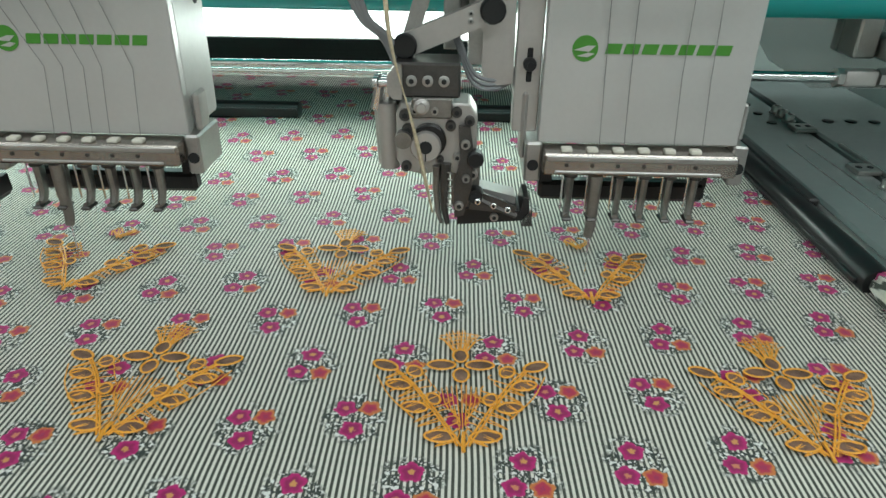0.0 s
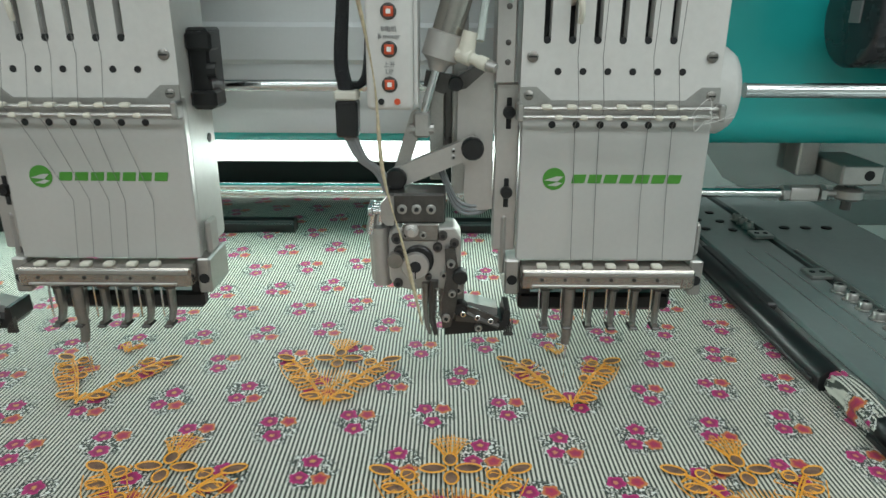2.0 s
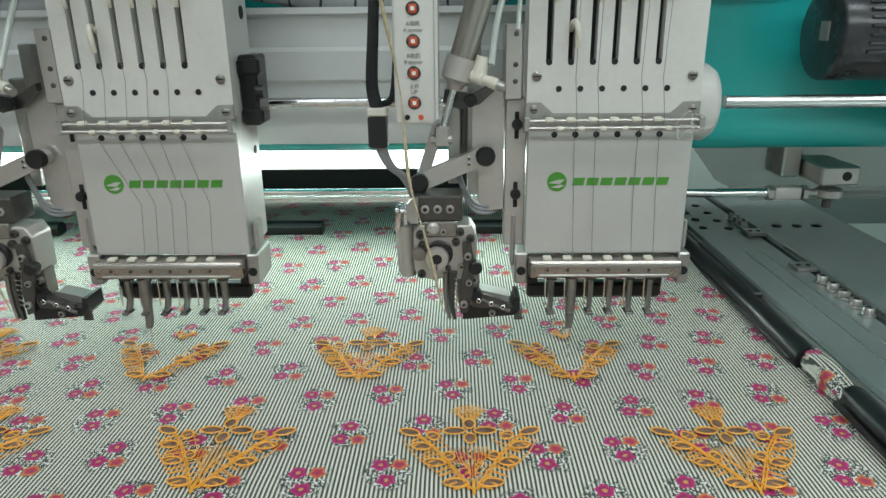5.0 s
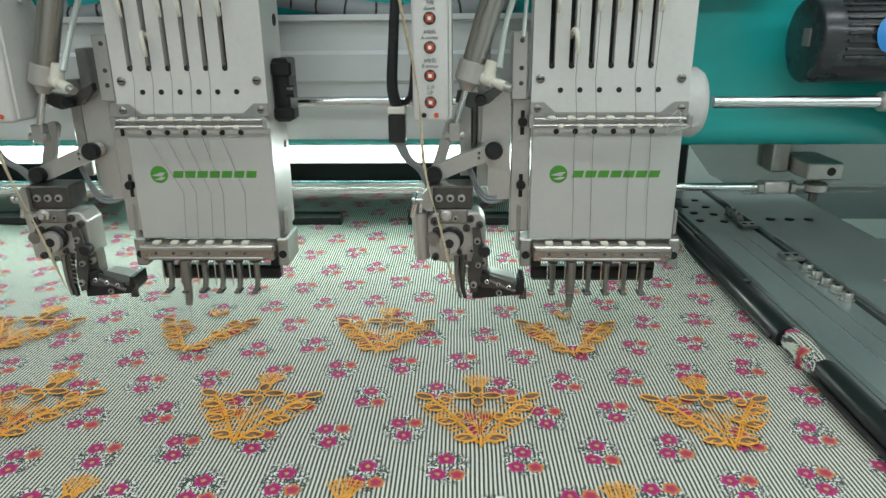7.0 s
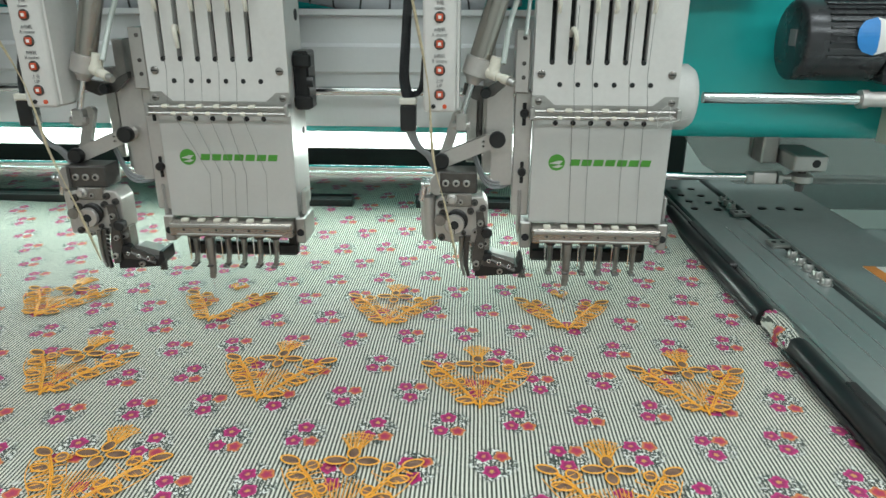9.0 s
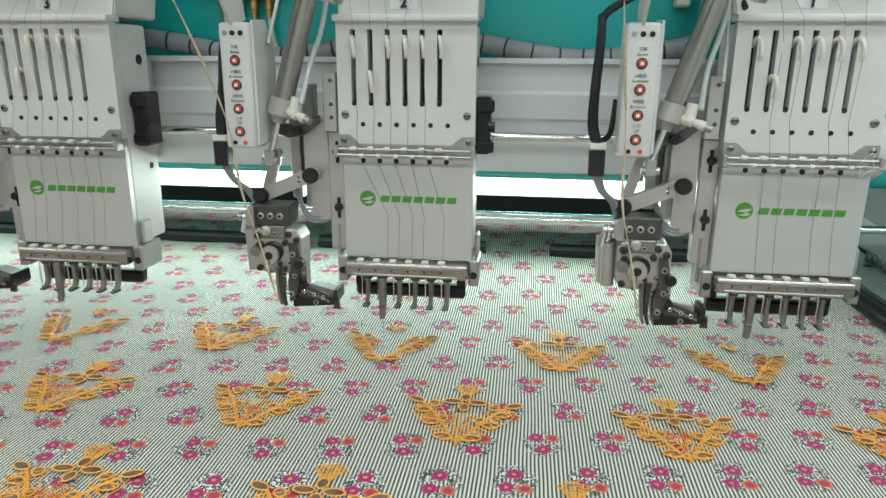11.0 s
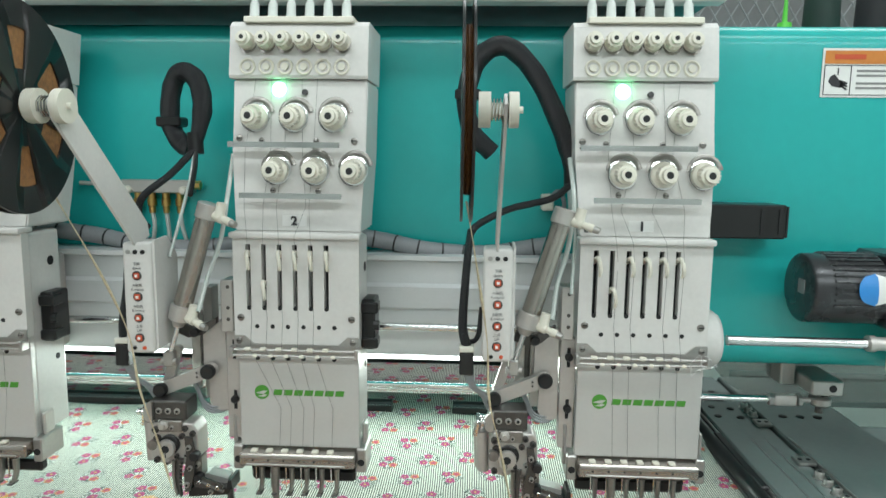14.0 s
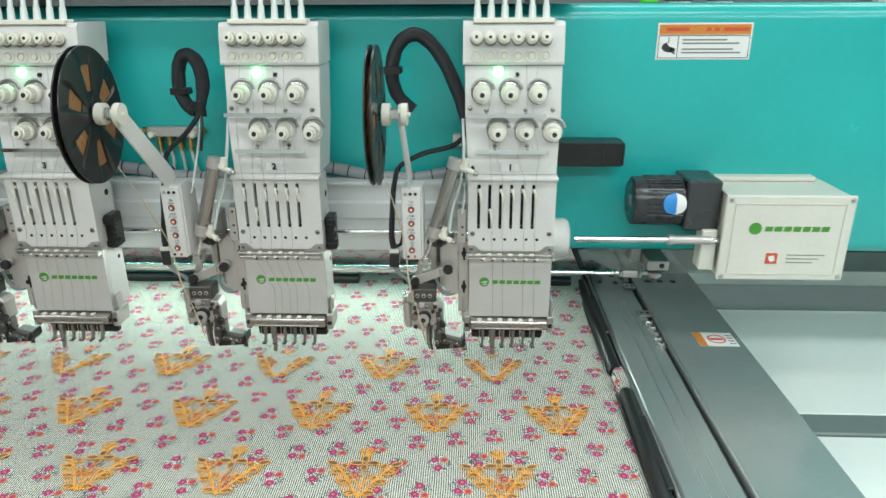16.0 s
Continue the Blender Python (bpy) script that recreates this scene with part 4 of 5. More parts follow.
def cording_device():
    t = thing("cording_device", -0.13, 0, Z0, "steel cording device with air cylinder and white button box", "cording device", "cording devices")
    X = 0.13

    def Q(name, bm, material, parent=None, label="", soft=True):
        bmesh.ops.translate(bm, vec=(X, 0, 0), verts=bm.verts)
        return P(name, bm, material, parent or t, label, soft)

    def bolt(x, y, z, r, length, material, parent=None, name="bolt", bore=True):
        return stud(parent or t, x + X, y, z, r, length, material, name, bore)

    # mount beside the head
    bm = bmesh.new()
    box(bm, -0.0885, -0.0700, 0.014, 0.030, 1.016, 1.150, 0.001)
    mount = Q("mount_plate", bm, ALLOY, label="milled aluminium mounting plate", soft=False)
    bm = bmesh.new()
    box(bm, -0.0905, -0.0755, 0.006, 0.036, 1.1505, 1.213, 0.001)
    Q("mount_block", bm, ALLOY, mount, soft=False)
    for z in (1.205, 1.180, 1.166):
        bolt(-0.0815, 0.0062, z, 0.0022, 0.001, DARKSTEEL, mount, bore=False)
    for z in (1.1285, 1.0655):
        bolt(-0.0785, 0.014, z, 0.0048, 0.006, BLACK, mount)
        bm = bmesh.new()
        box(bm, -0.0805, -0.0765, 0.0132, 0.0145, z - 0.013, z + 0.011, 0.0006)
        Q("keyhole", bm, DARK, mount, soft=False)
    bm = bmesh.new()
    prism(bm, [(-0.118, 1.158), (-0.0905, 1.162), (-0.0890, 1.050), (-0.106, 1.048), (-0.112, 1.058), (-0.112, 1.085), (-0.118, 1.10)], 0.018, 0.026)
    Q("side_plate", bm, ALLOY, soft=False)
    bm = bmesh.new()
    box(bm, -0.122, -0.110, 0.03, 0.05, 1.06, 1.20, 0.001)
    box(bm, -0.140, -0.128, 0.035, 0.05, 1.07, 1.17, 0.001)
    Q("guide_column", bm, STEEL, soft=False)
    bm = bmesh.new()
    lathe(bm, (-0.1245, 0.045, 1.092), (0, 0, 1), ((0, 0.010), (0.012, 0.010), (0.012, 0.008), (0.03, 0.008), (0.03, 0.010), (0.05, 0.010)), 20)
    Q("guide_roller", bm, DARKSTEEL)
    # swing arm
    bm = bmesh.new()
    link(bm, (-0.1065, 1.1025), (-0.164, 1.0785), 0.0078, 0.004, 0.014)
    arm = Q("swing_arm", bm, ALLOY, label="light grey swing arm", soft=False)
    bolt(-0.1065, 0.004, 1.1025, 0.0088, 0.008, BLACK, arm, "pivot_knob", False)
    bolt(-0.1655, 0.004, 1.0785, 0.0085, 0.008, BLACK, arm, "pivot_knob", False)
    bolt(-0.121, 0.004, 1.100, 0.002, 0.001, STEEL, arm)
    bolt(-0.121, 0.004, 1.095, 0.002, 0.001, STEEL, arm)
    bm = bmesh.new()
    link(bm, (-0.162, 1.084), (-0.149, 1.125), 0.0055, 0.012, 0.020)
    Q("link_bar", bm, STEEL, arm, soft=False)
    # air cylinder
    top, low = Vector((-0.0935, -0.014, 1.299)), Vector((-0.1305, -0.014, 1.174))
    ax = (low - top).normalized()
    bm = bmesh.new()
    cyl(bm, top, low, 0.0108, seg=20)
    air = Q("air_cylinder", bm, CYLINDER, label="brushed steel air cylinder")
    bm = bmesh.new()
    lathe(bm, top - ax * 0.006, ax, ((0, 0.011), (0.001, 0.0125), (0.017, 0.0125), (0.018, 0.011)), 18)
    Q("end_cap", bm, ALLOY, air)
    bm = bmesh.new()
    lathe(bm, low - ax * 0.014, ax, ((0, 0.0115), (0.001, 0.0135), (0.018, 0.0135), (0.022, 0.008), (0.027, 0.006)), 18)
    Q("end_cap", bm, ALLOY, air)
    bm = bmesh.new()
    cyl(bm, low, low + ax * 0.058, 0.0032, seg=10)
    Q("piston_rod", bm, CHROME, air)
    bm = bmesh.new()
    e = low + ax * 0.05
    box(bm, e.x - 0.006, e.x + 0.006, e.y - 0.006, e.y + 0.006, e.z - 0.012, e.z + 0.006, 0.0015)
    cyl(bm, (e.x - 0.009, e.y - 0.002, e.z - 0.006), (e.x + 0.009, e.y - 0.002, e.z - 0.006), 0.004, seg=10)
    Q("clevis", bm, STEEL, air, soft=False)
    for base, end in ((top + ax * 0.004, Vector((-0.066, -0.026, 1.285))), (low - ax * 0.004, Vector((-0.098, -0.030, 1.166)))):
        bm = bmesh.new()
        d = (end - base).normalized()
        lathe(bm, base + d * 0.010, d, ((0, 0.0045), (0.004, 0.006), (0.013, 0.006), (0.014, 0.004), (0.018, 0.004), (0.019, 0.0048), (0.026, 0.0048)), 12)
        up = base + d * 0.018
        cyl(bm, up, up + Vector((0.004, 0, 0.016)), 0.0062, 0.0055, seg=12)
        f = Q("air_fitting", bm, PLASTIC, air, "ivory push-in air fitting")
        bm = bmesh.new()
        lathe(bm, base + d * 0.034, d, ((0, 0.0038), (0.005, 0.0042), (0.009, 0.0035)), 10)
        Q("adjusting_screw", bm, STEEL, f)
    bm = bmesh.new()
    sweep(bm, curve_points([(-0.104, -0.026, 1.182), (-0.098, -0.01, 1.22), (-0.086, 0.0, 1.26), (-0.080, 0.01, 1.31), (-0.082, 0.04, 1.36)], 5), 0.0028, 8)
    Q("air_hose", bm, HOSE, air)
    bm = bmesh.new()
    prism(bm, [(-0.142, 1.160), (-0.118, 1.156), (-0.096, 1.168), (-0.096, 1.161), (-0.112, 1.147), (-0.130, 1.143), (-0.144, 1.149)], 0.004, 0.012)
    Q("cylinder_bracket", bm, DARKSTEEL, soft=False)
    bolt(-0.120, 0.0, 1.151, 0.0055, 0.005, BLACK)
    # lower block with the feeding gear
    bm = bmesh.new()
    prism(bm, [(-0.171, 1.037), (-0.166, 1.044), (-0.120, 1.044), (-0.1145, 1.035), (-0.1145, 1.000), (-0.126, 0.992), (-0.134, 0.996), (-0.152, 0.992), (-0.166, 0.995), (-0.171, 1.003)], -0.016, 0.014)
    bmesh.ops.bevel(bm, geom=list(bm.edges), offset=0.0012, segments=1, affect="EDGES")
    block = Q("feed_block", bm, ALLOY, label="scuffed pale alloy feed block with a round hub", soft=False)
    bm = bmesh.new()
    lathe(bm, (-0.150, -0.016, 1.0155), (0, -1, 0), ((0, 0.0108), (0.0085, 0.0108), (0.0095, 0.0100), (0.0095, 0.0050), (0.0097, 0.0)), 24)
    hub = Q("hub", bm, ALLOY, block, "pale clamp hub with a slit")
    bm = bmesh.new()
    cyl(bm, (-0.150, -0.0262, 1.0155), (-0.150, -0.0252, 1.0155), 0.0046, seg=14)
    box(bm, -0.1505, -0.1495, -0.0260, -0.0250, 1.0055, 1.012)
    Q("hub_bore", bm, DARK, hub, soft=False)
    # black collar set off-centre, painting the hub's shadow on the block
    bm = bmesh.new()
    lathe(bm, (-0.1478, -0.016, 1.0185), (0, -1, 0), ((0, 0.0120), (0.004, 0.0120), (0.005, 0.0110), (0.0052, 0.0)), 24)
    Q("hub_shadow_collar", bm, BLACK, block)
    for x, z, r in ((-0.129, 1.0385, 0.0037), (-0.133, 1.029, 0.0037), (-0.120, 1.0325, 0.0037), (-0.164, 0.999, 0.0038), (-0.152, 0.9955, 0.0028), (-0.1645, 1.036, 0.0042)):
        bolt(x, -0.016, z, r, 0.004, DARKSTEEL if r > 0.0033 else STEEL, block)
    bm = bmesh.new()
    lathe(bm, (-0.1155, -0.016, 1.008), (0, -1, 0), ((0, 0.0040), (0.004, 0.0040), (0.004, 0.0060), (0.012, 0.0060), (0.013, 0.0048), (0.013, 0.0)), 16)
    Q("feed_roller", bm, BLACK, block)
    bm = bmesh.new()
    prism(bm, [(-0.124, 1.014), (-0.120, 1.016), (-0.118, 1.000), (-0.119, 0.976), (-0.124, 0.976)], -0.0185, -0.0158)
    Q("link_plate", bm, DARKSTEEL, block, soft=False)
    bm = bmesh.new()
    box(bm, -0.172, -0.127, -0.016, 0.016, 1.0475, 1.071, 0.0015)
    topb = Q("bridge_block", bm, DARKSTEEL, block, "blackened steel bridge block", soft=False)
    for x in (-0.160, -0.149, -0.138):
        bolt(x, -0.016, 1.059, 0.0038, 0.0015, STEEL, block)
    bm = bmesh.new()
    box(bm, -0.160, -0.132, -0.019, -0.010, 1.034, 1.048, 0.001)
    Q("guide_plate", bm, TOOL, block, soft=False)
    bm = bmesh.new()
    lathe(bm, (-0.153, -0.019, 1.043), (0, -1, 0), ((0, 0.0055), (0.003, 0.0055), (0.004, 0.003), (0.008, 0.003)), 14)
    Q("thumb_nut", bm, ALLOY, block)
    bm = bmesh.new()
    for k in range(4):
        cyl(bm, (-0.177 - 0.003 * (k % 2), 0.0 + 0.009 * k, 0.992), (-0.179 - 0.003 * (k % 2), 0.0 + 0.009 * k, 1.040), 0.0072, seg=12)
    Q("ribbed_housing", bm, ALLOY, block, "ribbed aluminium housing")
    bm = bmesh.new()
    for k in range(3):
        cyl(bm, (-0.186 + 0.006 * k, -0.002 + 0.008 * k, 1.036), (-0.182 + 0.006 * k, -0.004 + 0.008 * k, 1.058), 0.0045, 0.003, seg=8)
    Q("terminal", bm, CHROME, block, soft=False)
    # legs, roller and foot over the cloth
    for xa, xb, y in ((-0.136, -0.137, -0.018),):
        bm = bmesh.new()
        sweep(bm, [Vector((xa, y, 1.002)), Vector((xa - 0.001, y - 0.002, 0.985)), Vector((xb, y - 0.002, 0.968)), Vector((xb + 0.003, y - 0.004, 0.9565))], lambda f: 0.0058 - 0.003 * f, 8, flat=0.7)
        Q("guide_leg", bm, DARKSTEEL)
    bm = bmesh.new()
    prism(bm, [(-0.133, 1.002), (-0.1118, 1.002), (-0.1115, 0.972), (-0.115, 0.9595), (-0.128, 0.9595), (-0.1315, 0.970)], -0.0135, 0.002)
    foot = Q("foot_bracket", bm, TOOL, soft=False)
    bolt(-0.1145, -0.0135, 0.978, 0.0062, 0.009, BLACK, foot)
    bolt(-0.1165, -0.0135, 0.993, 0.0036, 0.005, STEEL, foot)
    bm = bmesh.new()
    prism(bm, [(-0.127, 0.9540), (-0.078, 0.9585), (-0.0745, 0.963), (-0.0750, 0.976), (-0.079, 0.976), (-0.081, 0.966), (-0.1, 0.9675), (-0.127, 0.966)], -0.018, 0.010)
    Q("presser_plate", bm, BLACK, foot, "black presser plate", soft=False)
    bm = bmesh.new()
    prism(bm, [(-0.118, 0.9675), (-0.084, 0.9665), (-0.084, 0.972), (-0.108, 0.978), (-0.118, 0.976)], -0.006, 0.012)
    Q("bright_plate", bm, ALLOY, foot, soft=False)
    for x, z in ((-0.108, 0.971), (-0.096, 0.971), (-0.088, 0.968), (-0.100, 0.961)):
        bolt(x, -0.0165, z, 0.0032, 0.004, STEEL, foot)
    bm = bmesh.new()
    sweep(bm, [Vector((-0.114, -0.020, 0.977)), Vector((-0.100, -0.021, 0.970)), Vector((-0.084, -0.020, 0.963))], 0.0022, 6)
    Q("spring_arm", bm, DARKSTEEL, foot)
    # dark lever plate in front of the block, with its screws and a return spring
    bm = bmesh.new()
    prism(bm, [(-0.1275, 1.030), (-0.1195, 1.030), (-0.1165, 1.012), (-0.1175, 0.985), (-0.1225, 0.964), (-0.1290, 0.962), (-0.1300, 0.985), (-0.1260, 1.005)], -0.0235, -0.0190)
    Q("lever_plate", bm, DARKSTEEL, foot, soft=False)
    for x, z, r in ((-0.1225, 1.018, 0.0034), (-0.1215, 0.993, 0.0030), (-0.1260, 0.972, 0.0034)):
        bolt(x, -0.0235, z, r, 0.003, STEEL, foot)
    bm = bmesh.new()
    sweep(bm, [Vector((-0.1335 + 0.0022 * math.cos(k * 0.9), -0.021 + 0.0022 * math.sin(k * 0.9), 1.000 - 0.0007 * k)) for k in range(44)], 0.00055, 5)
    Q("return_spring", bm, STEEL, foot)
    bm = bmesh.new()
    sweep(bm, [Vector((-0.1425, -0.019, 1.000)), Vector((-0.1430, -0.020, 0.984)), Vector((-0.1415, -0.021, 0.966)), Vector((-0.1385, -0.023, 0.9575))], lambda f: 0.0040 - 0.0018 * f, 8, flat=0.7)
    Q("guide_leg", bm, TOOL)
    # toothed feed block and hooked end of the presser plate
    bm = bmesh.new()
    prism(bm, [(-0.1185, 0.9680), (-0.0860, 0.9650), (-0.0840, 0.9705), (-0.0960, 0.9760), (-0.1080, 0.9805), (-0.1185, 0.9800)], -0.0215, -0.0185)
    Q("foot_cover", bm, DARKSTEEL, foot, soft=False)
    for x, z in ((-0.1125, 0.9745), (-0.1010, 0.9715), (-0.0905, 0.9685)):
        bolt(x, -0.0215, z, 0.0024, 0.002, CHROME, foot)
    bm = bmesh.new()
    for k in range(5):
        box(bm, -0.0790 + 0.0014 * k, -0.0782 + 0.0014 * k, -0.021, -0.016, 0.9560, 0.9600 + 0.002 * k, 0.0003)
    box(bm, -0.0800, -0.0715, -0.0205, -0.0165, 0.9545, 0.9570, 0.0008)
    Q("feed_teeth", bm, DARKSTEEL, foot, soft=False)
    # small pins and plates on the face of the block
    for x, z, r, m in ((-0.1625, 1.0255, 0.0046, DARKSTEEL), (-0.1400, 1.0045, 0.0026, DARKSTEEL), (-0.1280, 1.0065, 0.0030, STEEL), (-0.1575, 1.0395, 0.0028, STEEL), (-0.1440, 1.0395, 0.0028, STEEL)):
        bolt(x, -0.0162, z, r, 0.0045, m, block)
    bm = bmesh.new()
    cyl(bm, (-0.1655, -0.0165, 1.0200), (-0.1655, -0.0255, 1.0200), 0.0060, seg=18)
    Q("feed_collar", bm, TOOL, block)
    bm = bmesh.new()
    prism(bm, [(-0.172, 1.0475), (-0.176, 1.052), (-0.176, 1.064), (-0.170, 1.071), (-0.166, 1.071), (-0.166, 1.0475)], -0.0215, -0.0163)
    Q("end_plate", bm, STEEL, topb, soft=False)
    for k in range(3):
        bm = bmesh.new()
        lathe(bm, (-0.176, -0.014 + 0.008 * k, 1.057), (-1, 0, 0), ((0, 0.003), (0.006, 0.003), (0.007, 0.0042), (0.010, 0.0042)), 10)
        Q("contact_pin", bm, CHROME, topb)
    # button box
    bm = bmesh.new()
    box(bm, -0.1815, -0.1495, -0.041, -0.004, 1.1365, 1.262, 0.0035, 3)
    bx = Q("button_box", bm, WHITE, label="white plastic button box with red buttons")
    bm = bmesh.new()
    side_prism(bm, [(-0.036, 1.264), (-0.004, 1.266), (0.02, 1.24), (0.02, 1.17), (-0.002, 1.14), (-0.036, 1.14)], -0.1492, -0.1467)
    Q("box_bracket", bm, WHITE, bx, soft=False)
    yb = -0.0412
    for z, word, hanzi in ((1.225, "down", "下降"), (1.201, "A motor", "A电机"), (1.177, "B motor", "B电机"), (1.154, "UP", "上升")):
        bm = bmesh.new()
        lathe(bm, (-0.1655, yb, z), (0, -1, 0), ((0, 0.0054), (0.0006, 0.0054), (0.0012, 0.0047)), 18)
        ring = Q("button_ring", bm, DARKSTEEL, bx)
        bm = bmesh.new()
        box(bm, -0.1688, -0.1622, yb - 0.0022, yb - 0.0008, z - 0.0033, z + 0.0033, 0.0009, 2)
        Q("button", bm, RED, ring)
        bm = bmesh.new()
        box(bm, -0.1670, -0.1640, yb - 0.0027, yb - 0.0021, z - 0.0015, z + 0.0015)
        Q("button_mark", bm, PAPER, ring, soft=False)
        lettering("lettering", word, 0.0044, GREYINK, bx, pose(-0.1655 + X, yb - 0.0002, z + 0.0082 - Z0, 90, 0, 0))
        lettering("lettering", hanzi, 0.0042, GREYINK, bx, pose(-0.1655 + X, yb - 0.0002, z + 0.0128 - Z0, 90, 0, 0))
    for x, m in ((-0.1745, STEEL), (-0.1665, BLACK), (-0.158, BLACK)):
        bm = bmesh.new()
        cyl(bm, (x, yb + 0.0005, 1.2515), (x, yb - 0.0008, 1.2515), 0.0026, seg=12)
        Q("socket_dot", bm, m, bx)
    for x, m in ((-0.1715, BLACK), (-0.1605, RED)):
        bm = bmesh.new()
        cyl(bm, (x, yb + 0.0005, 1.1425), (x, yb - 0.0008, 1.1425), 0.0022, seg=12)
        Q("socket_dot", bm, m, bx)
    # plug and leads
    bm = bmesh.new()
    box(bm, -0.2065, -0.1905, -0.022, -0.006, 1.114, 1.1405, 0.0015)
    plug = Q("plug", bm, BLACK, label="black cable plug", soft=False)
    bm = bmesh.new()
    box(bm, -0.2070, -0.1900, -0.0225, -0.0055, 1.1408, 1.1475, 0.0012)
    Q("plug_collar", bm, CREAM, plug, soft=False)
    bm = bmesh.new()
    sweep(bm, curve_points([(-0.1985, -0.014, 1.145), (-0.2035, -0.004, 1.165), (-0.2025, 0.006, 1.20), (-0.1995, 0.012, 1.245), (-0.1965, 0.05, 1.272)], 6), lambda f: 0.0058 - 0.0015 * f, 10)
    Q("lead", bm, CABLE, plug)
    bm = bmesh.new()
    sweep(bm, curve_points([(-0.204, -0.01, 1.16), (-0.196, -0.008, 1.150), (-0.186, -0.006, 1.156), (-0.182, -0.005, 1.19)], 5), 0.003, 8)
    Q("lead", bm, CABLE, plug)
    for k in range(3):
        bm = bmesh.new()
        sweep(bm, curve_points([(-0.2005 + 0.003 * k, -0.013, 1.114), (-0.192 + 0.002 * k, -0.010, 1.097), (-0.180 + 0.002 * k, -0.004, 1.085), (-0.172 + 0.003 * k, 0.004, 1.066)], 5), 0.0024, 8)
        Q("lead", bm, GREY, plug)
    for k in range(3):
        bm = bmesh.new()
        sweep(bm, curve_points([(-0.132, 0.02, 1.09 - 0.004 * k), (-0.118, 0.018, 1.058 - 0.004 * k), (-0.10, 0.02, 1.052 - 0.003 * k), (-0.088, 0.035, 1.056 - 0.003 * k)], 5), 0.0016, 6)
        Q("wire", bm, GREY)
    # arm that carries the reel
    bm = bmesh.new()
    side_prism(bm, [(-0.040, 1.258), (-0.008, 1.266), (-0.012, 1.282), (-0.150, 1.410), (-0.163, 1.414), (-0.178, 1.404), (-0.172, 1.388)], -0.1685, -0.1655)
    arm = Q("reel_arm", bm, WHITE, label="flat white reel arm", soft=False)
    bm = bmesh.new()
    lathe(bm, (-0.152, -0.166, 1.400), (-1, 0, 0), ((0, 0.003), (0.004, 0.003), (0.004, 0.0155), (0.0125, 0.0155), (0.0125, 0.006), (0.028, 0.006), (0.028, 0.0155), (0.0385, 0.0155)), 20)
    Q("reel_hub", bm, PLASTIC, arm)
    bm = bmesh.new()
    pts = [Vector((-0.1655 - 0.0155 * k / 40, -0.166 + 0.009 * math.cos(k * 0.9), 1.400 + 0.009 * math.sin(k * 0.9))) for k in range(41)]
    sweep(bm, pts, 0.0008, 5)
    Q("hub_spring", bm, CHROME, arm)
    return t


first = cording_device()
for i in range(1, 5):
    copy_thing(first, pose(-0.13 - 0.4 * i, 0, Z0))


def cord_reel():
    t = thing("cord_reel", -0.200, -0.170, 1.398, "black plastic reel of gold-brown cord with wedge openings", "reel", "cord reels")

    def disc(bm, x, w):
        def wedge(r0, r1, a0, a1, n):
            ins, out = [], []
            for k in range(n + 1):
                a = radians(a0 + (a1 - a0) * k / n)
                c, s = math.cos(a), math.sin(a)
                ins.append([bm.verts.new((x + q, r0 * c, r0 * s)) for q in (0, w)])
                out.append([bm.verts.new((x + q, r1 * c, r1 * s)) for q in (0, w)])
            for k in range(n):
                bm.faces.new((ins[k][0], ins[k + 1][0], out[k + 1][0], out[k][0]))
                bm.faces.new((ins[k][1], out[k][1], out[k + 1][1], ins[k + 1][1]))
                bm.faces.new((out[k][0], out[k + 1][0], out[k + 1][1], out[k][1]))
                bm.faces.new((ins[k][0], ins[k][1], ins[k + 1][1], ins[k + 1][0]))
            for k in (0, n):
                bm.faces.new((ins[k][0], out[k][0], out[k][1], ins[k][1]))
        wedge(0.008, 0.034, 0, 360, 60)
        wedge(0.070, 0.0945, 0, 360, 60)
        for k in range(6):
            wedge(0.034, 0.070, k * 60, k * 60 + 36, 6)
        bmesh.ops.remove_doubles(bm, verts=bm.verts, dist=1e-5)

    for x in (-0.0052, 0.0032):
        bm = bmesh.new()
        disc(bm, x, 0.0022)
        smooth(part("flange", bm, BLACK, t, "glossy black reel flange"))
    bm = bmesh.new()
    prof = [(-0.0035 + 0.0007 * k, 0.0715 + 0.0010 * math.sin(k * 2.0)) for k in range(11)]
    lathe(bm, (0, 0, 0), (1, 0, 0), [(a, b) for a, b in prof], 36)
    smooth(part("cord", bm, REELCORD, t, "wound gold-brown cord"))
    return t


reel = cord_reel()
reel.matrix_basis = pose(-0.200, -0.170, 1.398, 12, 0, 1.5)
for i in range(1, 5):
    copy_thing(reel, pose(-0.200 - 0.4 * i, -0.170, 1.398, 12 + 31 * i, 0, 5))


def cord(x):
    bm = bmesh.new()
    pts = curve_points([(-0.200 + x, -0.125, 1.318), (-0.186 + x, -0.075, 1.23), (-0.176 + x, -0.046, 1.16), (-0.172 + x, -0.034, 1.09), (-0.158 + x, -0.028, 1.03), (-0.145 + x, -0.022, 0.965)], 14)
    sweep(bm, pts, lambda f: 0.0011 + 0.0005 * math.sin(f * 420), 5)
    tagged(smooth(part("beaded_cord", bm, GOLD), 80), "thin gold beaded cord running from reel to needle", "cord", "beaded cords")


for i in range(5):
    cord(-0.4 * i)


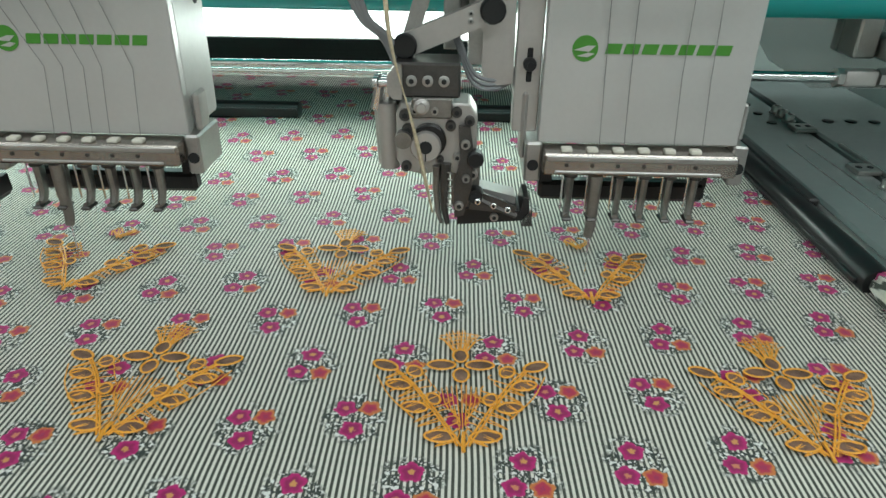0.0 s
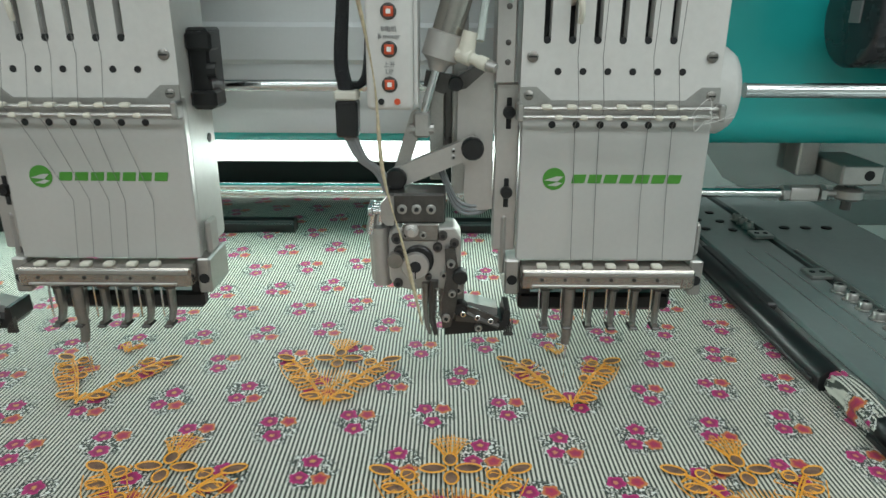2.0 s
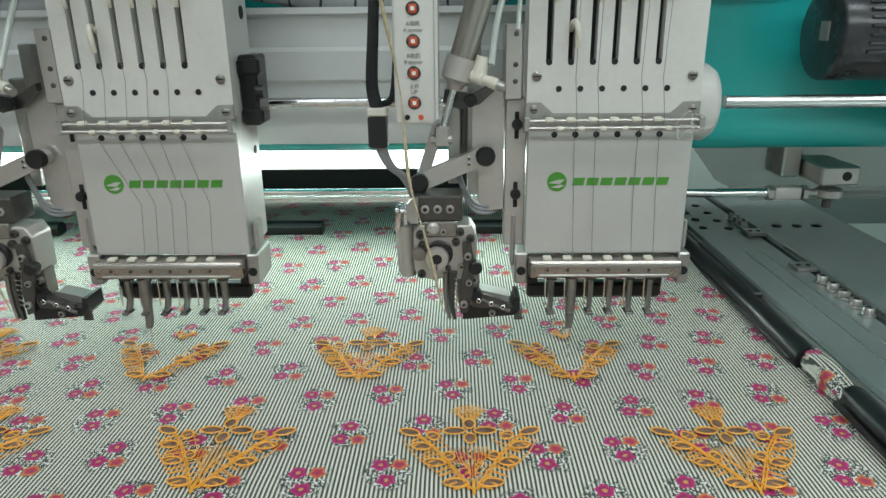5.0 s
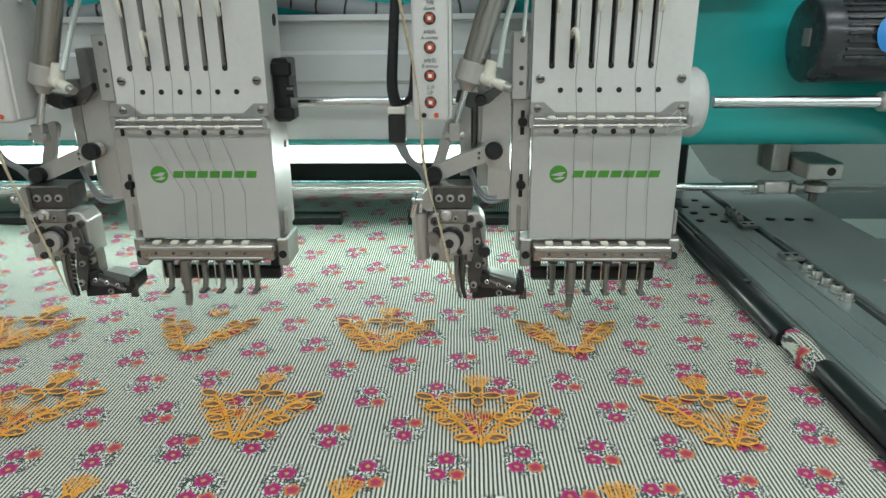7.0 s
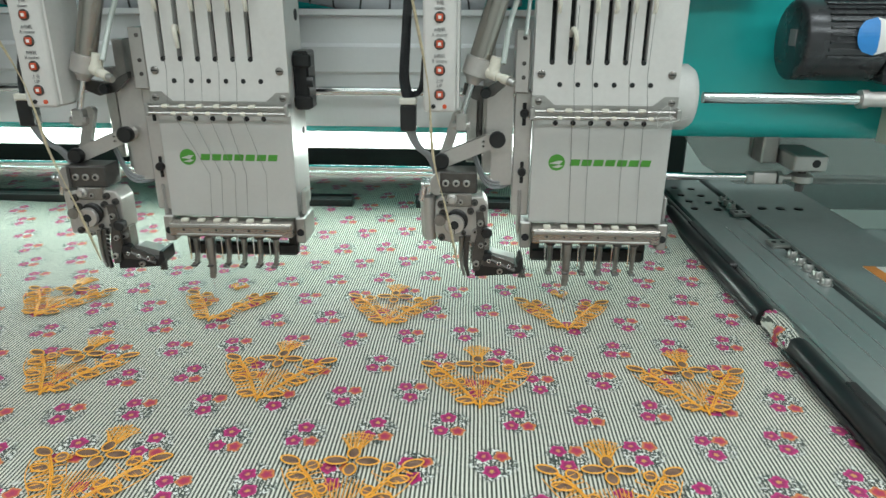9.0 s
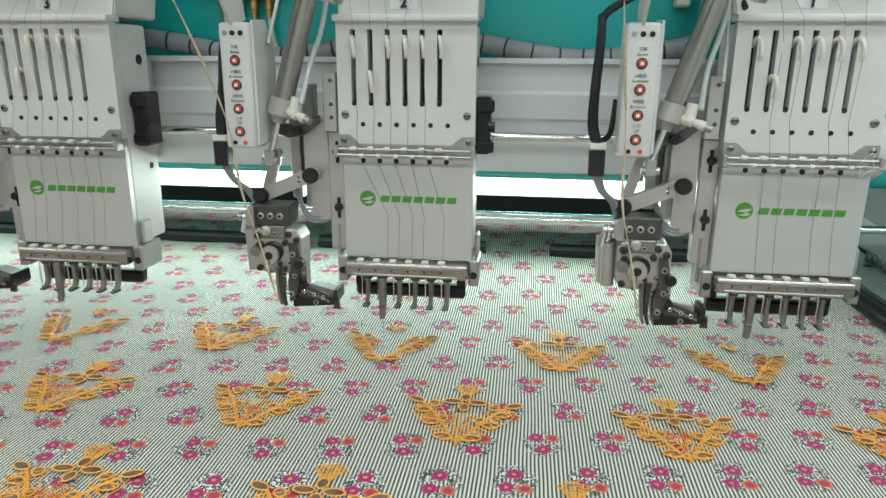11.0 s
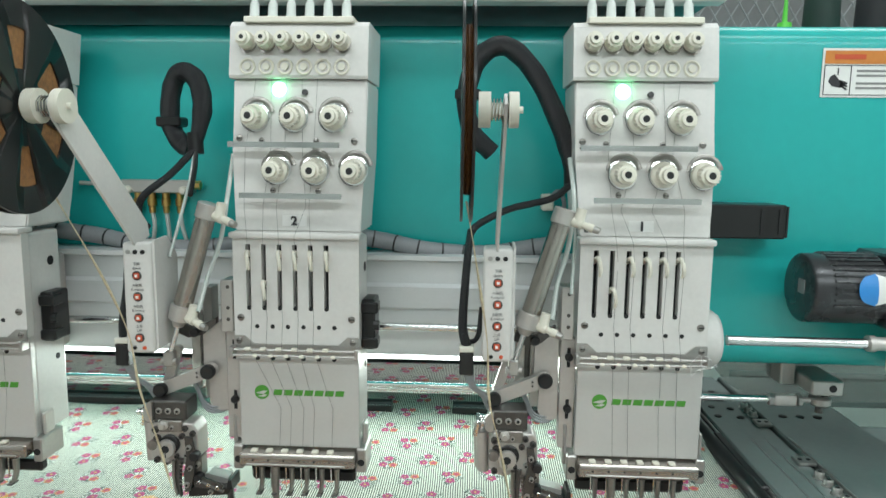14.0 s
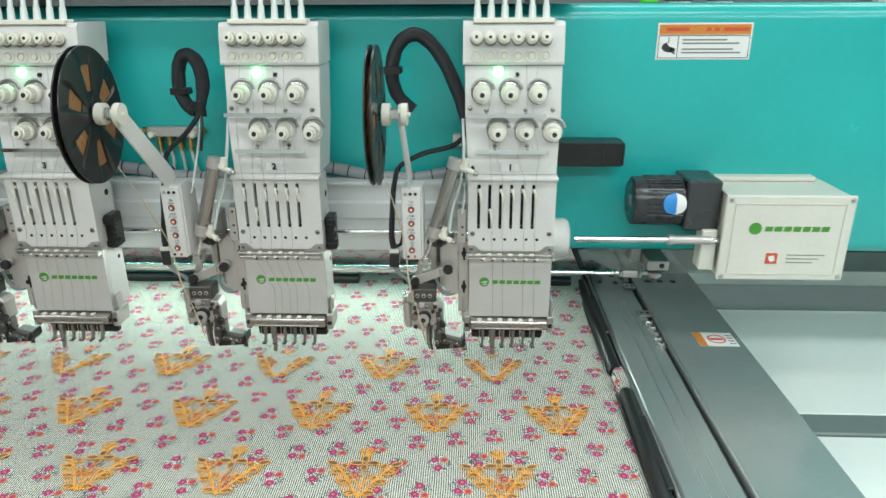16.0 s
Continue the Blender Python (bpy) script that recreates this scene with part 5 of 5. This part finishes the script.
def cable_loop(points, lead, label):
    t = thing("cable_loop", *points[0], label, "cable", "cable loops")
    o = Vector(points[0])
    bm = bmesh.new()
    sweep(bm, [p - o for p in curve_points(points, 8)], lambda f: (0.0118 if f > 0.12 else 0.0075 + 0.036 * f) * (1 + 0.03 * math.sin(f * 70)), 14)
    smooth(part("sleeve", bm, CABLE, t))
    bm = bmesh.new()
    sweep(bm, [p - o for p in curve_points(lead, 8)], 0.0042, 10)
    smooth(part("lead", bm, CABLE, t))
    bm = bmesh.new()
    sweep(bm, [p - o for p in curve_points([points[0], (points[0][0] + 0.006, points[0][1] - 0.02, points[0][2] - 0.03), (points[0][0] + 0.012, points[0][1] - 0.05, points[0][2] - 0.06)], 6)], 0.0030, 8)
    smooth(part("lead", bm, BLACK, t))
    bm = bmesh.new()
    sweep(bm, [p - o for p in curve_points([points[0], (points[0][0] + 0.002, points[0][1] - 0.03, points[0][2] - 0.05), (points[0][0] - 0.006, points[0][1] - 0.07, points[0][2] - 0.13)], 6)], 0.0020, 8)
    smooth(part("air_hose", bm, HOSE, t))
    bm = bmesh.new()
    k = Vector(points[0]) - o
    cyl(bm, k - Vector((0, 0, 0.012)), k + Vector((-0.001, 0.001, 0.014)), 0.0095, seg=12)
    smooth(part("sleeve_end", bm, BLACK, t))
    bm = bmesh.new()
    q = Vector(points[-3]) - o
    box(bm, q.x - 0.014, q.x + 0.018, q.y - 0.013, q.y + 0.012, q.z - 0.006, q.z + 0.006, 0.002)
    part("tie_strap", bm, BLACK, t)


cable_loop([(-0.076, 0.06, 1.338), (-0.085, 0.07, 1.384), (-0.119, 0.08, 1.457), (-0.157, 0.08, 1.493), (-0.190, 0.082, 1.480), (-0.205, 0.085, 1.436), (-0.197, 0.095, 1.392), (-0.172, 0.10, 1.366)],
           [(-0.077, 0.055, 1.330), (-0.101, 0.05, 1.312), (-0.150, 0.05, 1.299), (-0.187, 0.05, 1.280), (-0.1965, 0.05, 1.268)],
           "black braided cable sleeve bent into a wide loop")
for i in range(1, 5):
    o = -0.4 * (i - 1)
    cable_loop([(-0.536 + o, 0.06, 1.372), (-0.530 + o, 0.07, 1.418), (-0.541 + o, 0.08, 1.452), (-0.562 + o, 0.085, 1.461), (-0.577 + o, 0.09, 1.440), (-0.580 + o, 0.09, 1.400), (-0.566 + o, 0.085, 1.374), (-0.549 + o, 0.08, 1.366)],
               [(-0.536 + o, 0.055, 1.365), (-0.556 + o, 0.03, 1.335), (-0.580 + o, 0.01, 1.310), (-0.597 + o, 0.03, 1.285), (-0.598 + o, 0.045, 1.262)],
               "black braided cable sleeve tied into a narrow loop")


# ---- fittings on and beside the machine body ----
def air_manifold():
    t = thing("air_manifold", -0.635, 0.168, 1.314, "alloy air manifold with four brass fittings", "manifold")
    bm = bmesh.new()
    box(bm, -0.050, 0.050, -0.012, 0.007, -0.008, 0.010, 0.0015)
    block = part("block", bm, ALLOY, t)
    for x in (-0.054, 0.054):
        bm = bmesh.new()
        cyl(bm, (x - 0.006, -0.003, 0.003), (x + 0.006, -0.003, 0.003), 0.006, seg=6)
        part("end_plug", bm, BRASS, t)
    for k in range(4):
        x = -0.030 + 0.020 * k
        bm = bmesh.new()
        lathe(bm, (x, -0.004, -0.008), (0, 0, -1), ((0, 0.005), (0.008, 0.005), (0.009, 0.0062), (0.018, 0.0062), (0.019, 0.0045), (0.028, 0.0045)), 12)
        smooth(part("brass_fitting", bm, BRASS, t, "yellow brass fitting"))
        bm = bmesh.new()
        sweep(bm, curve_points([(x, -0.004, -0.035), (x + 0.002, -0.004, -0.055), (x + 0.006 * (k - 1.5), -0.002, -0.085)], 5), 0.003, 8)
        smooth(part("air_hose", bm, HOSE, t))
    for x in (-0.040, 0.040):
        bm = bmesh.new()
        lathe(bm, (x, -0.012, -0.004), (0, -1, 0), ((0, 0.006), (0.006, 0.006), (0.008, 0.004)), 12)
        smooth(part("knob", bm, PLASTIC, t))
    bm = bmesh.new()
    cyl(bm, (-0.058, -0.003, 0.003), (-0.115, 0.0, 0.004), 0.003, seg=8)
    smooth(part("air_hose", bm, HOSE, t))


air_manifold()


def cable_duct():
    t = thing("cable_duct", 0.08, 0.148, 1.284, "black plastic cable duct end on the teal body", "duct")
    bm = bmesh.new()
    box(bm, 0.0, 0.128, -0.028, 0.027, -0.024, 0.020, 0.002)
    part("cover", bm, BLACK, t)
    bm = bmesh.new()
    for x in (0.095, 0.118):
        box(bm, x, x + 0.004, -0.0295, -0.028, -0.018, 0.014)
    box(bm, 0.1285, 0.131, -0.026, 0.025, -0.022, 0.018)
    part("seam", bm, DARK, t)


cable_duct()


def cable_chain():
    t = thing("cable_holder", -0.09, 0.16, 1.30, "small pale cable holder with grey leads", "cable holder")
    bm = bmesh.new()
    box(bm, -0.012, 0.004, -0.010, 0.014, -0.010, 0.012, 0.002)
    part("clip", bm, PLASTIC, t)
    bm = bmesh.new()
    sweep(bm, curve_points([(0.0, -0.004, 0.008), (0.010, -0.006, 0.016), (0.018, -0.008, 0.0), (0.014, -0.008, -0.04)], 6), 0.003, 8)
    smooth(part("lead", bm, GREY, t))


cable_chain()


def drive_unit():
    t = thing("drive_motor", 0.316, 0.11, 1.20, "ribbed black electric motor with a blue and white sticker", "motor")
    bm = bmesh.new()
    lathe(bm, (-0.091, 0, 0), (1, 0, 0), ((0, 0.0400), (0.0012, 0.0428), (0.003, 0.0442), (0.020, 0.0445), (0.088, 0.0445), (0.090, 0.040)), 36)
    motor = smooth(part("motor_shell", bm, MOTORGREY, t))
    for k in range(36):
        a = k * math.pi / 18
        if 200 < math.degrees(a) < 340:
            continue
        bm = bmesh.new()
        c, s = math.cos(a), math.sin(a)
        box(bm, -0.068, -0.005, -0.0016, 0.0016, 0.043, 0.0468, 0.0005, m=Matrix.Rotation(a - math.pi / 2, 4, "X"))
        part("cooling_rib", bm, MOTORGREY, motor)
    bm = bmesh.new()
    box(bm, -0.0925, -0.0905, -0.016, 0.0, -0.006, 0.012, 0.0005)
    part("rating_plate", bm, GREYINK, motor)
    bm = bmesh.new()
    box(bm, 0.0, 0.060, -0.040, 0.045, -0.045, 0.047, 0.003)
    part("gearbox", bm, MOTORGREY, t, "dark square gearbox")

    def sticker(name, mat, u0, u1):
        """Part of a round sticker bent round the motor."""
        b = bmesh.new()
        rows = []
        for q in range(11):
            w = -1 + 2 * q / 10
            half = 0.020 * math.sqrt(max(0.0, 1 - w * w)) + 0.0004
            a = math.radians(188) + w * 0.020 / 0.048
            rows.append([b.verts.new((-0.022 + min(max(u, -half), half), 0.0486 * math.cos(a), -0.0486 * math.sin(a))) for u in (u0, (u0 + u1) / 2, u1)])
        for r0, r1 in zip(rows, rows[1:]):
            for c in range(2):
                b.faces.new((r0[c], r0[c + 1], r1[c + 1], r1[c]))
        part(name, b, mat, motor)

    sticker("blue_sticker", BLUE, -0.021, 0.003)
    sticker("white_sticker", PAPER, 0.003, 0.021)


drive_unit()


def drive_box():
    t = thing("drive_box", 0.49, 0.05, 1.149, "cream enamelled drive box with a green mark and red label", "control box")
    bm = bmesh.new()
    side_prism(bm, [(0.0, -0.075), (0.0, 0.075), (0.004, 0.077), (0.124, 0.077), (0.124, -0.075)], -0.108, 0.102)
    part("case", bm, CREAM, t)
    bm = bmesh.new()
    box(bm, -0.114, 0.108, -0.006, 0.0, -0.078, 0.080, 0.003, 2)
    lid = part("lid", bm, CREAM, t)
    bm = bmesh.new()
    for a, b, c, d in ((-0.098, 0.092, 0.064, 0.066), (-0.098, 0.092, -0.066, -0.064), (-0.098, -0.096, -0.064, 0.064), (0.090, 0.092, -0.064, 0.064)):
        box(bm, a, b, -0.0075, -0.006, c, d, 0.0005)
    part("lid_rim", bm, CREAM, lid)
    for x in (-0.106, 0.100):
        for z in (-0.070, 0.072):
            bm = bmesh.new()
            lathe(bm, (x, -0.006, z), (0, -1, 0), ((0, 0.004), (0.002, 0.004), (0.003, 0.003)), 10)
            part("screw", bm, STEEL, lid)
    bm = bmesh.new()
    cyl(bm, (-0.058, -0.006, 0.020), (-0.058, -0.0068, 0.020), 0.011, seg=24)
    part("round_mark", bm, LOGO, lid)
    for k in range(7):
        bm = bmesh.new()
        x = -0.042 + k * 0.0162
        prism(bm, [(x, 0.0150), (x + 0.0130, 0.0150), (x + 0.0150, 0.0238), (x + 0.0020, 0.0238)], -0.0068, -0.006)
        part("mark_bar", bm, LOGO, lid)
    bm = bmesh.new()
    box(bm, -0.032, -0.012, -0.0068, -0.006, -0.046, -0.026, 0.001)
    red = part("red_label", bm, RED, lid)
    bm = bmesh.new()
    prism(bm, [(-0.028, -0.032), (-0.018, -0.030), (-0.016, -0.040), (-0.024, -0.042), (-0.027, -0.037)], -0.0075, -0.0069)
    part("label_mark", bm, PAPER, red)
    bm = bmesh.new()
    for k in range(3):
        box(bm, 0.004, 0.070 - 0.01 * k, -0.0066, -0.006, -0.030 - 0.007 * k, -0.0285 - 0.007 * k)
    part("text_bar", bm, GREYINK, lid)
    bm = bmesh.new()
    box(bm, -0.120, 0.085, 0.10, 0.1245, 0.078, 0.086, 0.001)
    part("top_flange", bm, CREAM, t)
    # bearing bracket and drive shaft
    bm = bmesh.new()
    box(bm, -0.142, -0.115, 0.010, 0.045, -0.066, 0.010, 0.002)
    part("bearing_bracket", bm, CREAM, t)


drive_box()

t = thing("drive_shaft", 0.12, 0.06, 1.141, "bright steel drive shaft with a collar", "shaft")
bm = bmesh.new()
cyl(bm, (0.0, 0, 0), (0.27, 0, 0), 0.0062, seg=14)
smooth(part("shaft", bm, CHROME, t))
bm = bmesh.new()
lathe(bm, (0.168, 0, 0), (1, 0, 0), ((0, 0.010), (0.008, 0.010), (0.009, 0.0082), (0.075, 0.0082)), 16)
smooth(part("collar", bm, ALLOY, t))


def warning_sign():
    t = thing("warning_sign", 0.345, 0.1745, 1.477, "white warning sign with an orange header and a hand symbol", "sign")
    bm = bmesh.new()
    box(bm, -0.083, 0.083, -0.0010, 0.0, -0.032, 0.031)
    part("plate", bm, PAPER, t)
    bm = bmesh.new()
    box(bm, -0.080, 0.080, -0.0016, -0.0010, 0.011, 0.028)
    head = part("header", bm, ORANGEINK, t)
    bm = bmesh.new()
    for x, w in ((-0.068, 0.040), (0.002, 0.008), (0.016, 0.008), (0.032, 0.044)):
        box(bm, x, x + w, -0.0021, -0.0016, 0.017, 0.023)
    part("text_bar", bm, RED, head)
    bm = bmesh.new()
    for z0, z1 in ((-0.0295, -0.0285), (0.0085, 0.0095)):
        box(bm, -0.080, 0.080, -0.0015, -0.0010, z0, z1)
    for x in (-0.080, -0.046, 0.079):
        box(bm, x, x + 0.001, -0.0015, -0.0010, -0.0285, 0.0085)
    part("border", bm, INK, t)
    bm = bmesh.new()
    prism(bm, [(-0.072, -0.006), (-0.066, -0.002), (-0.060, -0.010), (-0.053, -0.012), (-0.051, -0.016), (-0.058, -0.020), (-0.068, -0.018), (-0.074, -0.012)], -0.0015, -0.0010)
    for k in range(3):
        link(bm, (-0.058, -0.017 + 0.003 * k), (-0.050, -0.022 + 0.004 * k), 0.0012, -0.0015, -0.0010)
    link(bm, (-0.062, 0.005), (-0.062, -0.003), 0.0008, -0.0015, -0.0010)
    part("pinch_symbol", bm, INK, t)
    bm = bmesh.new()
    for k, (z, w) in enumerate(((0.002, 0.078), (-0.004, 0.100), (-0.014, 0.090), (-0.020, 0.104))):
        box(bm, -0.038, -0.038 + w, -0.0014, -0.0010, z - 0.0014, z + 0.0014)
    part("text_bar", bm, GREYINK, t)


warning_sign()


def tie_rod():
    t = thing("tie_rod", 0.155, 0.20, 1.018, "bright tie rod with a turnbuckle and ball joint under the body", "rod")
    bm = bmesh.new()
    cyl(bm, (-0.10, 0, 0), (0.085, 0, 0), 0.0052, seg=12)
    smooth(part("rod", bm, CHROME, t))
    bm = bmesh.new()
    box(bm, 0.090, 0.122, -0.007, 0.007, -0.008, 0.008, 0.003, 2)
    smooth(part("turnbuckle", bm, ALLOY, t))
    for x in (0.083, 0.123):
        bm = bmesh.new()
        cyl(bm, (x, 0, 0), (x + 0.006, 0, 0), 0.0095, seg=6)
        part("nut", bm, STEEL, t)
    bm = bmesh.new()
    cyl(bm, (0.128, 0, 0), (0.145, 0, 0), 0.004, seg=10)
    lathe(bm, (0.156, 0, -0.007), (0, 0, 1), ((0, 0.011), (0.003, 0.015), (0.011, 0.015), (0.014, 0.011)), 20)
    smooth(part("ball_joint", bm, STEEL, t))
    bm = bmesh.new()
    cyl(bm, (0.156, 0, -0.018), (0.156, 0, 0.02), 0.0055, seg=10)
    part("joint_bolt", bm, DARKSTEEL, t)
    bm = bmesh.new()
    box(bm, 0.136, 0.180, -0.016, 0.06, 0.012, 0.034, 0.002)
    part("clamp_block", bm, STEEL, t)
    bm = bmesh.new()
    cyl(bm, (0.165, -0.0165, 0.023), (0.165, -0.015, 0.023), 0.0055, seg=12)
    part("block_bore", bm, DARK, t)
    bm = bmesh.new()
    box(bm, 0.112, 0.134, 0.03, 0.08, 0.012, 0.056, 0.002)
    part("hanger", bm, STEEL, t)


tie_rod()

bm = bmesh.new()
prism(bm, [(0.16, 1.071), (0.50, 1.071), (0.50, 1.012), (0.485, 0.996), (0.25, 0.992), (0.20, 1.02)], 0.262, 0.266)
part("clear_guard", bm, GUARD, MACHINE, "smoky clear plastic guard")
bm = bmesh.new()
box(bm, 0.10, 2.2, 1.22, 1.42, 0.0, 1.12, 0.003)
tagged(part("rear_bench", bm, SHEET), "pale enamelled bench standing behind the machine", "bench")


# ---- thread rack and what stands on the body ----
def thread_rack():
    t = thing("thread_rack", -1.4, 0.11, 1.55, "white steel thread rack along the top of the machine", "rack")
    bm = bmesh.new()
    box(bm, -1.6, 1.512, 0.0, 0.03, 0.003, 0.026, 0.002)
    part("front_bar", bm, WHITE, t)
    bm = bmesh.new()
    box(bm, -1.6, 1.515, 0.031, 0.33, 0.016, 0.024, 0.001)
    part("shelf", bm, BLACK, t)
    for x in (-1.5, -0.5, 0.5, 1.45):
        bm = bmesh.new()
        box(bm, x - 0.02, x + 0.02, 0.10, 0.14, -0.012, 0.016)
        part("support", bm, WHITE, t)


thread_rack()


def thread_cone(x, y, z, colour, h=0.11, r=0.034, taper=0.78):
    t = thing("thread_cone", x, y, z, "cone of sewing thread standing on the rack", "thread cone", "thread cones")
    mat = surface("cone_thread", colour, 0.65, vary=0.25, scale=30, grain=0.4, grain_scale=900)
    bm = bmesh.new()
    lathe(bm, (0, 0, 0.004), (0, 0, 1), ((0, r), (0.01, r * 1.02), (h * 0.86, r * taper), (h * 0.94, r * taper * 0.9), (h, r * 0.5)), 24)
    smooth(part("wound_thread", bm, mat, t))
    bm = bmesh.new()
    lathe(bm, (0, 0, 0), (0, 0, 1), ((0, r * 0.9), (0.004, r * 0.9)), 20)
    lathe(bm, (0, 0, h), (0, 0, 1), ((0, r * 0.3), (0.018, r * 0.22)), 14)
    part("spool", bm, PAPER, t)


rnd = random.Random(11)
PALETTE = [(0.70, 0.70, 0.68), (0.03, 0.03, 0.035), (0.16, 0.08, 0.20), (0.60, 0.20, 0.03), (0.02, 0.05, 0.04), (0.03, 0.05, 0.16), (0.68, 0.66, 0.60), (0.30, 0.30, 0.32)]
for k in range(26):
    thread_cone(-1.95 + 0.076 * k, 0.21 + 0.012 * (k % 2), 1.574, PALETTE[(k * 5 + k // 3) % 8])
thread_cone(0.345, 0.36, 1.540, (0.006, 0.028, 0.020), 0.092, 0.027, 0.93)
thread_cone(0.435, 0.38, 1.540, (0.008, 0.008, 0.010), 0.092, 0.027, 0.93)


def oil_bottle():
    t = thing("oil_bottle", 0.285, 0.35, 1.540, "small bright green oil bottle with a thin spout", "bottle")
    green = surface("green_plastic", (0.12, 0.62, 0.06), 0.35)
    bm = bmesh.new()
    lathe(bm, (0, 0, 0), (0, 0, 1), ((0, 0.016), (0.002, 0.018), (0.018, 0.018), (0.022, 0.012), (0.026, 0.010)), 20)
    smooth(part("flask", bm, green, t))
    bm = bmesh.new()
    lathe(bm, (0, 0, 0.026), (0, 0, 1), ((0, 0.011), (0.008, 0.010), (0.009, 0.004), (0.06, 0.0018)), 14)
    smooth(part("spout", bm, green, t))


oil_bottle()


def mesh_screen():
    t = thing("mesh_screen", -0.8, 1.5, 0, "grey expanded-metal mesh screen behind the machine", "screen")
    bm = bmesh.new()
    for z0, z1 in ((1.30, 1.34), (2.56, 2.60)):
        box(bm, -2.2, 2.2, -0.02, 0.02, z0, z1)
    for x in (-2.2, 0.0, 2.16):
        box(bm, x, x + 0.04, -0.02, 0.02, 0.0, 2.6)
    part("frame", bm, WALLPAINT, t)
    bm = bmesh.new()
    for s in (-1, 1):
        for k in range(-2, 92):
            x = -2.2 + k * 0.05
            a, b = Vector((x if s > 0 else x + 0.42, 0.003 * s, 1.55)), Vector((x + 0.42 if s > 0 else x, 0.003 * s, 2.25))
            cyl(bm, a, b, 0.0028, seg=5, cap=False)
    tagged(part("wire_mesh", bm, MESHGREY, t), kind="stuff")
    bm = bmesh.new()
    box(bm, -2.2, 2.2, 0.05, 0.06, 1.3, 2.6)
    part("backing", bm, GREYINK, t)


mesh_screen()


# ---- ceiling lights over the machine ----
def ceiling_fixture(x, y, sx, sy):
    t = thing("ceiling_light", x, y, 3.08, "long white ceiling light fitting", "ceiling light", "ceiling lights")
    bm = bmesh.new()
    box(bm, -sx / 2, sx / 2, -sy / 2, sy / 2, 0.0, 0.12, 0.005)
    part("housing", bm, WHITE, t)


for lx in (-2.4, -0.9, 0.6, 2.1):
    ceiling_fixture(lx, -0.9, 1.2, 0.35)
for lx in (-1.8, 0.4, 2.4):
    ceiling_fixture(lx, -2.9, 1.8, 0.5)
ceiling_fixture(0.2, 0.95, 4.0, 0.4)
# unseen fitting made to go with the lamp added for the rail's reflection
ceiling_fixture(0.6, 2.60, 5.0, 0.8)
